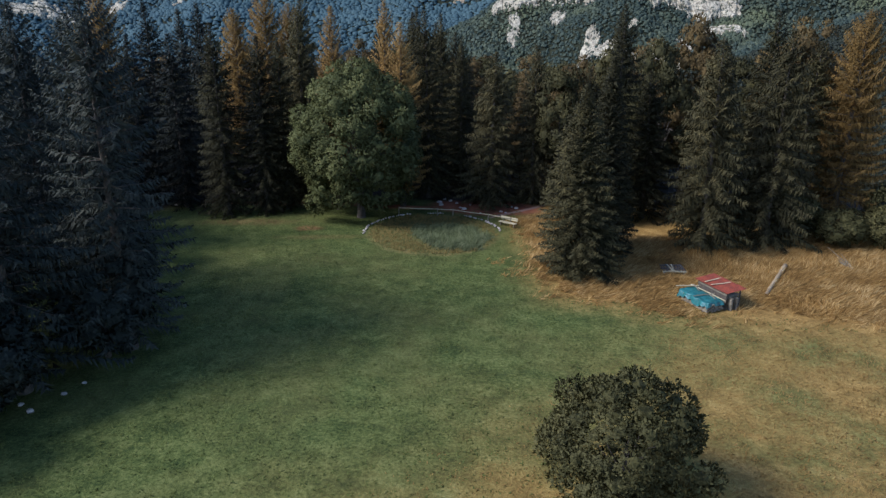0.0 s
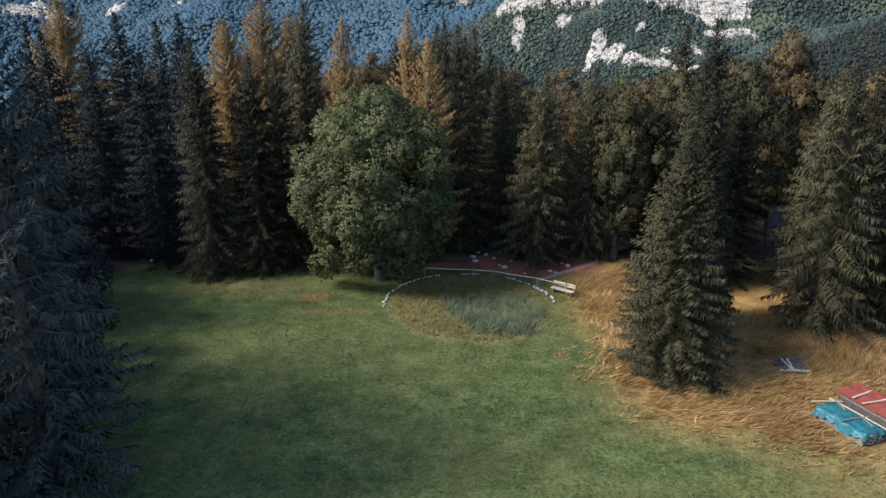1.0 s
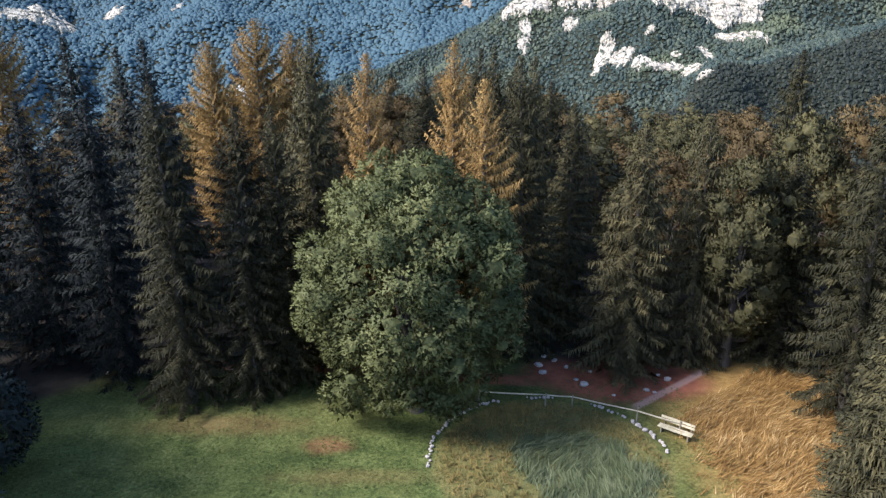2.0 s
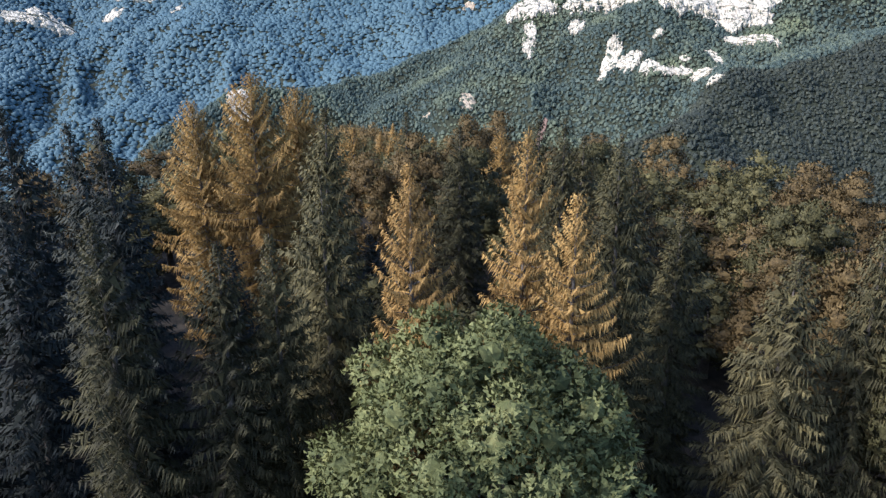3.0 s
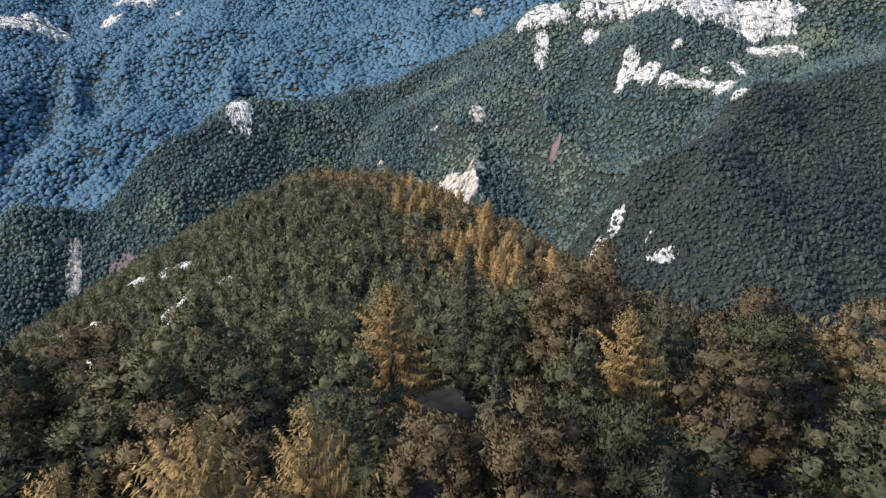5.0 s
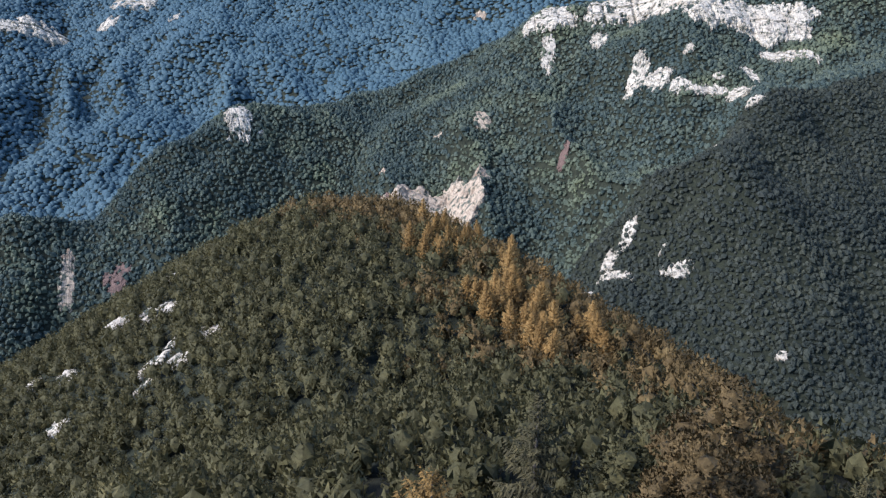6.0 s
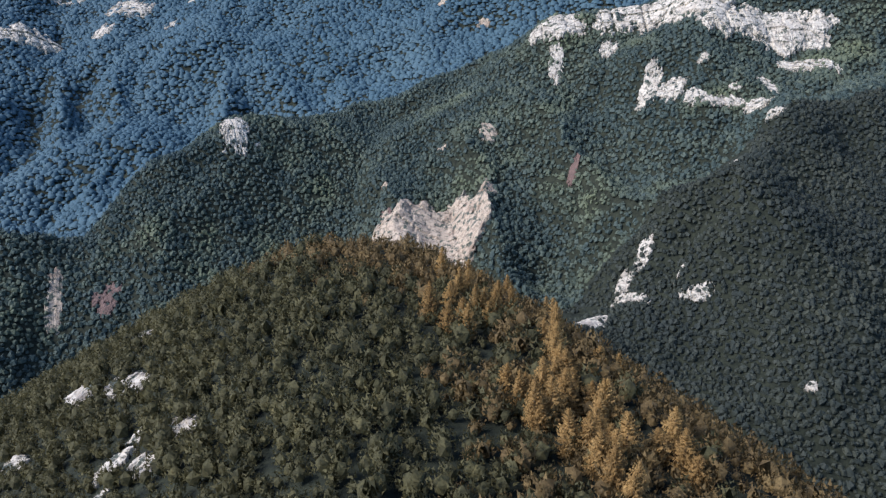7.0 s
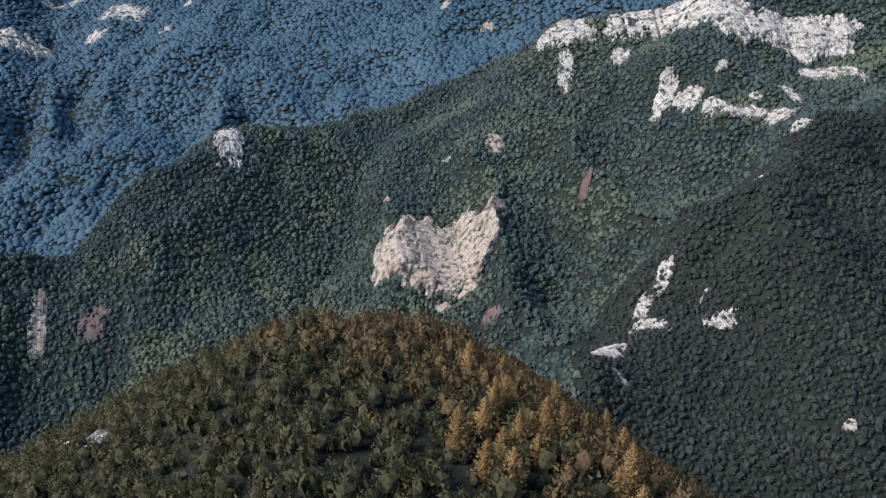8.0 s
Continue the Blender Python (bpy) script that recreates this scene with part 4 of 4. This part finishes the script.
while n < 60:
    y = g.uniform(202, 286)
    x = -22 - 0.42 * (y - 225) + abs(g.randn()) * 12 + 5
    if fractal(np.array([x]), np.array([y]), 16, 95, 2)[0] < -0.15 or x > 20:
        continue
    n += 1
    plant("small_larch", x, y, g.uniform(4.2, 7.6), g.uniform(1.5, 2.3), "small golden larch on the wooded hill", "larches of the hill")

# the rest of the wood behind the edge
g = np.random.RandomState(77)
tries = 0
while tries < 2600:
    tries += 1
    x, y = g.uniform(-75, 75), g.uniform(20, 158)
    back = 80.5 + 0.05 * abs(x) if x < 20 else 75.0
    if y < back and -31 < x < 47 or x > 40 and y < 66 or abs(x + 8) > 20 + 0.33 * y or y > 150 - 0.35 * abs(x + 8) or x > 32 and y > 92:
        continue
    if min((x - a) ** 2 + (y - b) ** 2 - (0.62 * c + 2.9) ** 2 for a, b, c in PLANTED) < 0:
        continue
    p = g.rand()
    if y < 112 and x < 14 or x < -26 and y < 120:
        if p < 0.7 or x < -26:
            plant("forest_spruce", x, y, g.uniform(9, 13.5), g.uniform(2.6, 3.4), "spruce inside the forest, its needles coloured as if in shade", "spruces of the forest")
        else:
            plant("forest_green_beech", x, y, g.uniform(8, 11), g.uniform(3.4, 4.4), "olive green beech among spruces", "beeches of the forest")
    elif p < 0.16:
        plant("forest_olive_spruce", x, y, g.uniform(12, 15.5), g.uniform(2.8, 3.5), "olive green spruce inside the forest", "spruces of the forest")
    elif p < 0.26 and x < 5:
        plant("forest_larch", x, y, g.uniform(12, 15.5), g.uniform(3.2, 4.0), "brownish gold larch in the autumn forest", LARCHES)
    elif p < 0.66:
        plant("forest_beech", x, y, g.uniform(10, 14), g.uniform(3.6, 4.8), "rounded beech turning russet in the autumn forest", "beeches of the forest")
    else:
        plant("forest_green_beech", x, y, g.uniform(10, 14), g.uniform(3.6, 4.8), "olive green beech in the forest", "beeches of the forest")

# unseen spruces added on the sun's side of the clearing to shade it
for i in range(46):
    x, y = -50 - 30 * g.rand(), g.uniform(30, 118)
    if min((x - a) ** 2 + (y - b) ** 2 - (0.5 * c + 1.8) ** 2 for a, b, c in PLANTED) > 0:
        plant("forest_spruce", x, y, g.uniform(18, 23), g.uniform(3.4, 4.2), "spruce inside the forest, its needles coloured as if in shade", "spruces of the forest")

# ---- things on the meadow ----
def part(name, me, parent, label=""):
    ob = new(name, me)
    ob.parent = parent
    return tagged(ob, label) if label else ob


def board(size, seed=0, wobble=0.02, bevel=0.012):
    """A plank or beam about its middle, a little bent, edges eased: vertices and quads."""
    r = np.random.RandomState(abs(seed))
    lx, ly, lz = (v / 2 for v in size)
    xs_ = np.linspace(-lx, lx, 5)
    b = min(bevel, ly * 0.4, lz * 0.4)
    sec = np.array([(-ly + b, -lz), (ly - b, -lz), (ly, -lz + b), (ly, lz - b), (ly - b, lz), (-ly + b, lz), (-ly, lz - b), (-ly, -lz + b)])
    bend = r.uniform(-1, 1, 2) * wobble
    V = [(x, p[0] + bend[0] * (1 - (x / lx) ** 2), p[1] + bend[1] * (1 - (x / lx) ** 2)) for x in xs_ for p in sec]
    F = [(i * 8 + j, i * 8 + (j + 1) % 8, i * 8 + 8 + (j + 1) % 8, i * 8 + 8 + j) for i in range(4) for j in range(8)]
    F += [(7, 6, 5, 4), (7, 4, 3, 0), (3, 2, 1, 0)]
    F += [tuple(32 + i for i in f[::-1]) for f in ((7, 6, 5, 4), (7, 4, 3, 0), (3, 2, 1, 0))]
    return np.array(V), np.array(F)


def board_mesh(name, size, material, seed=0, wobble=0.02):
    v, f = board(size, seed, wobble)
    return mesh_of(name, v, f, [material])


def stone_mesh(name, size, seed, material):
    bm = bmesh.new()
    bmesh.ops.create_icosphere(bm, subdivisions=2, radius=1.0)
    r = random.Random(seed)
    for v in bm.verts:
        v.co *= 1 + r.uniform(-0.24, 0.2)
        v.co = Vector((v.co.x * size[0], v.co.y * size[1], v.co.z * size[2]))
    me = bpy.data.meshes.new(name)
    bm.to_mesh(me)
    bm.free()
    me.materials.append(material)
    me.polygons.foreach_set("use_smooth", np.zeros(len(me.polygons), bool))
    return me


def lay(ob, x, y, z, turn=0.0, tip=0.0, roll=0.0):
    ob.matrix_basis = pose(x, y, z, roll, tip, turn)
    return ob


WOOD = plain_material("weathered_grey_wood", (0.085, 0.072, 0.044), (0.26, 0.222, 0.14), 2.0, 0.85, bump=0.5, bump_scale=18.0)
PALE_WOOD = plain_material("bleached_wood", (0.22, 0.185, 0.095), (0.50, 0.44, 0.25), 2.5, 0.8, bump=0.4, bump_scale=16.0)
DARK_WOOD = plain_material("dark_brown_wood", (0.032, 0.026, 0.017), (0.10, 0.082, 0.055), 2.5, 0.85, bump=0.5, bump_scale=14.0)
LOG_WOOD = plain_material("peeling_log_wood", (0.13, 0.088, 0.042), (0.44, 0.35, 0.185), 0.9, 0.85, bump=0.5, bump_scale=12.0)
TARP = plain_material("teal_tarpaulin", (0.008, 0.058, 0.056), (0.04, 0.175, 0.155), 1.6, 0.42, bump=0.6, bump_scale=5.0)
RED_SHEET = plain_material("faded_red_sheet_metal", (0.050, 0.014, 0.007), (0.34, 0.068, 0.022), 1.3, 0.6, bump=0.5, bump_scale=6.0, fine=0.5)
WHITE_STONE = plain_material("pale_field_stone", (0.20, 0.17, 0.125), (0.50, 0.45, 0.35), 4.0, 0.9, bump=0.5)
STRAW = leaf_material("dry_golden_grass", (0.15, 0.080, 0.022), (0.38, 0.228, 0.062), (0.74, 0.54, 0.22), 0.35, patch=0.3, single=0.5)
BLADE = leaf_material("meadow_grass_blades", (0.045, 0.060, 0.014), (0.095, 0.115, 0.028), (0.18, 0.18, 0.055), 0.3, patch=0.3)
REED = leaf_material("blue_green_reeds", (0.058, 0.074, 0.028), (0.140, 0.160, 0.070), (0.29, 0.29, 0.15), 0.3, patch=0.9, single=0.35)

H = lambda x, y: float(height(x, y))

# timber stack under a tarpaulin; its long side runs 68 degrees clockwise of the x axis
TURN = -68.0
stack = tagged(new("wood_stack"), "stacked timber under a creased teal tarpaulin in dry grass", "wood stack")
for i, yy in enumerate((-1.2, 0.0, 1.2)):
    lay(part("bearer", board_mesh("bearer", (1.7, 0.14, 0.14), DARK_WOOD, i), stack), yy, 0, 0.07, 90)
n = 0
for row in range(5):
    for col in range(7):
        n += 1
        L = 3.35 + 0.12 * math.sin(n * 2.3)
        lay(part("plank", board_mesh("plank", (L, 0.2, 0.12), WOOD, n, 0.015), stack), 0.05 * math.sin(n * 5.1), -0.69 + col * 0.23, 0.21 + row * 0.135)
u, v = np.meshgrid(np.linspace(-1, 1, 49), np.linspace(-1, 1, 37))
a, b = u * 2.0, v * 1.35
over_x, over_y = np.maximum(np.abs(a) - 1.66, 0), np.maximum(np.abs(b) - 0.80, 0)
top = 0.94 + 0.06 * fractal(a * 3, b * 3, 1.3, 300, 4) + 0.05 * np.cos(b * 1.6)
tx = np.sign(a) * (np.minimum(np.abs(a), 1.66) + 0.30 * over_x + 0.05 * np.sin(b * 9 + 1) * (over_x > 0))
ty = np.sign(b) * (np.minimum(np.abs(b), 0.80) + 0.22 * over_y + 0.055 * np.sin(a * 7.0) * (over_y > 0))
tz = top - over_y * (0.72 + 0.22 * np.sin(a * 3.1) + 0.12 * np.sin(a * 11)) - over_x * 0.9
tv = np.stack([tx, ty, tz], -1).reshape(-1, 3)
q = (np.arange(36)[:, None] * 49 + np.arange(48)).ravel()
part("tarpaulin", mesh_of("tarpaulin", tv, np.stack([q, q + 1, q + 50, q + 49], 1), [TARP], smooth=True), stack, "creased teal tarpaulin")
for i, (px_, py_, l, t_, m) in enumerate([(0.05, 0.62, 3.9, 2, PALE_WOOD), (0.4, -0.05, 1.9, 82, WOOD), (-1.62, 0.0, 1.9, 68, PALE_WOOD), (-1.0, 0.35, 1.3, -20, WOOD), (1.1, 0.15, 0.9, -15, WOOD)]):
    p, f = tube([(-l / 2, 0, 0), (0, 0.02, 0.01), (l / 2, 0, 0)], [0.045, 0.05, 0.04], 7)
    lay(part("pole", mesh_of("pole", p, f, [m], smooth=True), stack, "bleached pole lying on the tarpaulin"), px_, py_, 1.06 + 0.03 * i, t_)
stack.matrix_world = pose(20.75, 54.65, H(20.75, 54.65) - 0.02, 0, 0, TURN)

# low woodshed with a red sheet roof
shed = tagged(new("woodshed"), "low open woodshed with faded red sheet metal roof", "woodshed")
for sx in (-1.55, 0.0, 1.55):
    for sy in (-0.68, 0.68):
        lay(part("post", board_mesh("post", (1.55 if sy < 0 else 1.7, 0.1, 0.1), DARK_WOOD, int(sx * 3 + sy)), shed), sx, sy, 0.78 if sy < 0 else 0.85, 0, 90)
for i in range(7):
    lay(part("wall_board", board_mesh("wall_board", (3.3, 0.03, 0.19), DARK_WOOD if i % 3 else WOOD, 20 + i, 0.01), shed), 0, -0.74, 0.16 + i * 0.205)
r = random.Random(3)
log_v, log_f = tube([(0, -0.5, 0), (0, 0, 0), (0, 0.5, 0)], [0.085, 0.085, 0.085], 8)
log_me = mesh_of("split_log", np.concatenate([log_v, [(0, -0.5, 0), (0, 0.5, 0)]]), log_f, [WOOD])
cap = bpy.data.meshes.new("firewood")
bm = bmesh.new()
bm.from_mesh(log_me)
bm.verts.ensure_lookup_table()
bmesh.ops.holes_fill(bm, edges=[e for e in bm.edges if e.is_boundary])
bm.to_mesh(cap)
bm.free()
cap.materials.append(WOOD)
for row in range(8):
    for col in range(17):
        lay(part("firewood", cap, shed), -1.45 + col * 0.18 + (row % 2) * 0.08, r.uniform(-0.06, 0.14), 0.1 + row * 0.155, r.uniform(-4, 4))
for col in range(2):
    for row in range(7):
        lay(part("firewood", cap, shed), 1.42 + r.uniform(-0.03, 0.03), -0.35 + col * 0.5, 0.1 + row * 0.16, 90 + r.uniform(-6, 6))
for i in range(4):
    xa = np.linspace(0, 0.98, 25)
    ya = np.linspace(-0.98, 0.98, 5)
    U, V_ = np.meshgrid(xa, ya)
    Z = 0.018 * np.sin(U * 2 * math.pi / 0.14) + 0.01 * np.sin(V_ * 3 + i)
    Zb = Z - 0.008
    pts = np.concatenate([np.stack([U, V_, Z], -1).reshape(-1, 3), np.stack([U, V_, Zb], -1).reshape(-1, 3)])
    q = (np.arange(4)[:, None] * 25 + np.arange(24)).ravel()
    f = np.stack([q, q + 1, q + 26, q + 25], 1)
    f = np.concatenate([f, f[:, ::-1] + 125])
    lay(part("roof_sheet", mesh_of("roof_sheet", pts, f, [RED_SHEET], smooth=True), shed, "faded red corrugated roof sheet"), -1.86 + i * 0.92, 0.02, 1.69 + 0.012 * (i % 2), r.uniform(-1.5, 1.5), 0, 5.0)
for px_, t_ in ((0.15, 84), (-0.75, 96)):
    lay(part("roof_board", board_mesh("roof_board", (1.9, 0.13, 0.03), PALE_WOOD, int(px_ * 10) + 40), shed, "bleached board lying on the roof"), px_, 0, 1.75, t_)
shed.matrix_world = pose(22.45, 55.35, H(22.4, 55.3) - 0.03, 0, 0, TURN)

# an old pallet in the dry grass
pallet = tagged(new("pallet"), "dark weathered pallet with pale slats in dry grass", "pallet")
for i in range(9):
    lay(part("slat", board_mesh("slat", (1.7, 0.13, 0.03), PALE_WOOD if i in (3, 4) else DARK_WOOD, 60 + i), pallet), -0.95 + i * 0.235, 0.06 * math.sin(i * 4.1), 0.34, 90 + 5 * math.sin(i * 2.7))
for i, yy in enumerate((-0.8, 0.0, 0.8)):
    lay(part("bearer", board_mesh("bearer", (2.1, 0.12, 0.14), PALE_WOOD if i == 0 else DARK_WOOD, 70 + i), pallet), 0, yy, 0.24)
for i, (sx, sy) in enumerate([(-0.9, -0.8), (0.9, -0.8), (-0.9, 0.8), (0.9, 0.8)]):
    lay(part("foot", board_mesh("foot", (0.2, 0.14, 0.3), WOOD, 80 + i), pallet), sx, sy, 0.05)
pallet.matrix_world = pose(20.8, 62.4, H(20.8, 62.4) + 0.05, 0, 0, -3)

# felled trunk and the brush heap
e = np.linspace(0, 1, 9)[:, None]
p = (1 - e) * np.array([27.0, 56.8, 0]) + e * np.array([31.9, 64.2, 0])
p[:, 2] = [H(a_, b_) + 0.16 + 0.012 * i for i, (a_, b_, _) in enumerate(p)]
fallen = tagged(new("fallen_log"), "bleached bare log lying in dry grass", "log")
v, f = tube(p, np.linspace(0.14, 0.20, 9), 10)
part("stem", mesh_of("stem", v, f, [LOG_WOOD], smooth=True), fallen)
for i in (3, 6):
    v, f = tube([p[i], p[i] + (0.12, -0.08, 0.14), p[i] + (0.17, -0.1, 0.22)], [0.06, 0.045, 0.03], 5)
    part("branch_stub", mesh_of("branch_stub", v, f, [PALE_WOOD], smooth=True), fallen)
brush = tagged(new("dead_branch"), "dead bleached branch leaning in dry grass", "branch")
g = np.random.RandomState(31)
root = np.array([38.2, 63.8, H(38.2, 63.8)])
for i in range(9):
    w = np.array([-0.75 + g.uniform(-0.4, 0.6), 0.75 + g.uniform(-0.4, 0.5), 0.55 + g.uniform(-0.3, 0.4)]) * g.uniform(0.8, 1.9)
    v, f = tube([root, root + w * 0.5 + g.randn(3) * 0.12, root + w], [0.055, 0.035, 0.012], 5)
    part("limb", mesh_of("limb", v, f, [WOOD], smooth=True), brush)

# ring of stones round the old pond
ring = tagged(new("stone_ring"), "ring of small pale stones round the overgrown pond", "stone ring")
forms = [stone_mesh("stone", (0.19, 0.15, 0.13), 400 + i, WHITE_STONE) for i in range(5)]
for lo, hi, count in ((112, 186, 34), (82, 96, 7), (8, 62, 22)):
    for i in range(count):
        a = radians(lo + (hi - lo) * (i + r.uniform(-0.3, 0.3)) / max(count - 1, 1))
        x, y = -1.0 + (7.1 + r.uniform(-0.12, 0.12)) * math.cos(a), 72.1 + (7.0 + r.uniform(-0.12, 0.12)) * math.sin(a)
        ob = part("stone", forms[r.randrange(5)], ring)
        s = r.uniform(0.4, 0.78) * (1.35 if lo == 8 and 5 < i < 14 else 1.0)
        ob.matrix_basis = Matrix.LocRotScale((x, y, H(x, y) + 0.09), Euler((0, 0, r.uniform(0, 6))), (s, s, s))

# pole fence and bench by the pond
fence = tagged(new("pole_fence"), "simple bleached pole fence beside the pond", "fence")
posts = [(-4.9, 78.4), (-0.6, 78.1), (1.1, 77.9), (4.9, 76.3), (7.2, 75.0)]
for i, (x, y) in enumerate(posts):
    v, f = tube([(x, y, H(x, y) - 0.2), (x, y, H(x, y) + 0.45), (x + 0.02, y, H(x, y) + 0.98)], [0.06, 0.055, 0.05], 7)
    part("post", mesh_of("post", v, f, [WOOD], smooth=True), fence)
for (x0, y0), (x1, y1) in zip(posts, posts[1:]):
    a_, b_ = np.array([x0, y0, H(x0, y0) + 0.86]), np.array([x1, y1, H(x1, y1) + 0.86])
    v, f = tube([a_, (a_ + b_) / 2 + (0, 0, -0.03), b_], [0.045, 0.05, 0.04], 7)
    part("rail", mesh_of("rail", v, f, [PALE_WOOD], smooth=True), fence, "bleached pole rail")
bench = tagged(new("bench"), "weathered wooden bench with plank seat and backrest", "bench")
for i, (yy, zz) in enumerate([(-0.16, 0.45), (0.0, 0.45), (0.16, 0.45), (0.3, 0.72), (0.34, 0.9)]):
    lay(part("seat_board" if i < 3 else "backrest_board", board_mesh("bench_board", (2.1, 0.14, 0.04), PALE_WOOD, 90 + i), bench), 0, yy, zz, 0, 0, 0 if i < 3 else 75)
for sx in (-0.85, 0.85):
    lay(part("leg", board_mesh("leg", (0.45, 0.36, 0.07), WOOD, int(sx * 10) + 95), bench), sx, 0, 0.22, 0, 90)
    lay(part("back_post", board_mesh("back_post", (0.6, 0.06, 0.05), WOOD, int(sx * 10) + 97), bench), sx, 0.36, 0.72, 0, 80)
bench.matrix_world = pose(6.9, 74.9, H(6.9, 74.9), 0, 0, -38)

# loose pale rocks on the bare soil
for i, (x, y, s) in enumerate([(-0.4, 83.6, 0.42), (-0.2, 82.5, 0.38), (0.9, 84.4, 0.3), (1.6, 83.4, 0.28), (2.4, 80.9, 0.42), (2.0, 81.6, 0.24), (3.2, 82.8, 0.22), (8.5, 82.0, 0.36), (8.0, 82.6, 0.22), (6.6, 80.4, 0.30),
                               (7.1, 80.2, 0.2), (11.8, 83.6, 0.26), (4.2, 79.6, 0.18), (0.2, 85.0, 0.3), (-24.0, 82.6, 0.25), (-25.4, 82.2, 0.2), (-22.3, 82.9, 0.22), (-31.0, 82.4, 0.24), (-28.2, 82.3, 0.18)]):
    ob = tagged(new("rock", stone_mesh("rock", (s * 0.75, s * 0.55, s * 0.42), 500 + i, WHITE_STONE)), "pale loose rock lying on bare soil", "rock", "loose rocks by the wood")
    ob.location = (x, y, H(x, y) + s * 0.3)
for i, (x, y, s) in enumerate([(-24.2, 37.6, 0.26), (-25.2, 38.4, 0.2), (-23.2, 39.6, 0.2), (-22.6, 41.0, 0.16)]):
    ob = tagged(new("rock", stone_mesh("rock", (s, s * 0.75, s * 0.55), 530 + i, WHITE_STONE)), "pale loose rock at the shaded forest edge", "rock", "loose rocks by the wood")
    ob.location = (x, y, H(x, y) + s * 0.3)


# ---- grasses ----
def blades(name, x, y, tall, lean, seed, material, label, category, per=4, width=0.05, drift=(0.0, 0.0), round_=0.25, swirl=0.0):
    """Tufts of blades in one mesh: nobody could count them."""
    g = np.random.RandomState(seed)
    n = len(x)
    p = np.repeat(np.stack([x, y, height(x, y) - 0.02], -1), per, 0)
    m = n * per
    p[:, :2] += g.randn(m, 2) * round_ * 0.4
    h = (np.repeat(tall * g.uniform(0.6, 1.3, n), per) * g.uniform(0.7, 1.15, m))[:, None]
    w = np.concatenate([np.repeat(g.randn(n, 2) * 0.5, per, 0) * lean + g.randn(m, 2) * lean + np.array(drift), np.ones((m, 1))], 1)
    turn_ = np.repeat(fractal(x, y, 5.0, seed, 3) * 2.2, per)
    w[:, 0] += swirl * np.cos(turn_)
    w[:, 1] += swirl * np.sin(turn_)
    w = unit(w) * h
    side = unit(np.cross(w, g.randn(m, 3)))
    v = kites(p, w, side, width * h / tall + 0.004, 0.12)
    face = np.array([0, -0.15, 0.9]) + unit(w) * 0.3 + g.randn(m, 3) * 0.25
    return tagged(new(name, leaf_mesh(name, [v], [face], material, 0.15, (0.0, -0.8, 0.6))), label, category, kind="stuff")


g = np.random.RandomState(61)
x, y = g.uniform(2, 48, 30000), g.uniform(46, 84, 30000)
w = 1.6 * fractal(x, y, 9, 97, 3) + 0.6 * fractal(x, y, 2.5, 96, 2) + g.uniform(-1.0, 1.0, len(x)) ** 3 * 2.0
k = (y - (58.0 - 0.22 * x) + 1.4 * w > 0.0) & (x - 8.5 + 1.4 * w > 0) & ((x + 1) ** 2 + (y - 72) ** 2 > 62) & (np.abs(x - 21.6) + np.abs(y - 55) * 0.6 > 2.6) & (np.hypot(x - 20.8, y - 62.4) > 1.2) & ~((y > 72 + 0.03 * x) & (x > 19)) & (y < 73 + 0.85 * (x - 3))
blades("dry_grass", x[k], y[k], 0.68, 0.38, 62, STRAW, "tall dry golden grass swept flat in places", "dry grass", 7, 0.026, (0.45, -0.15), 0.45, 0.75)
x, y = g.uniform(-3.4, 5.6, 900), g.uniform(66.6, 75.6, 900)
k = ((x - 1.0) / 4.3) ** 2 + ((y - 71.0) / 4.3) ** 2 + 0.55 * fractal(x, y, 3.2, 98, 3) < 0.85
blades("reeds", x[k], y[k], 0.95, 0.5, 63, REED, "blue-green reeds bent over in the old pond", "reeds", 15, 0.028, (0.25, 0.1), 0.5, 1.0)
x, y = g.uniform(-31, 44, 52000), g.uniform(26, 82, 52000)
k = (np.abs((x - 6) / 40) ** 10 + np.abs((y - 36) / 45.5) ** 10 < 1) & ~((y - (58.0 - 0.22 * x) > 0) & (x > 9))
bare = 0.9 * x - y + 7.0 * fractal(x, y, 11, 94, 3) + g.uniform(-5, 5, len(x)) > -29
blades("dry_meadow_grass", x[k & bare], y[k & bare], 0.2, 0.7, 66, leaf_material("tired_meadow_grass", (0.12, 0.072, 0.020), (0.24, 0.15, 0.042), (0.40, 0.26, 0.085), 0.3, patch=0.3), "short tired golden meadow grass", "grass", 3, 0.03, (0.2, 0.0), 0.4, 0.4)
k &= ~bare
blades("meadow_grass", x[k], y[k], 0.17, 0.6, 64, BLADE, "short mown green meadow grass", "grass", 2, 0.04)
x, y = g.uniform(-8, 7, 2600), g.uniform(64.5, 79.5, 2600)
rr = np.hypot(x + 1, y - 72)
k = (rr < 6.5) & (((x - 1.0) / 4.2) ** 2 + ((y - 71.0) / 4.2) ** 2 > 1)
blades("rank_grass", x[k], y[k], 0.45, 0.5, 65, leaf_material("yellowing_grass", (0.10, 0.09, 0.026), (0.22, 0.17, 0.05), (0.42, 0.28, 0.10), 0.3, patch=0.5), "yellowing rank grass inside the stone ring", "grass", 6, 0.03)
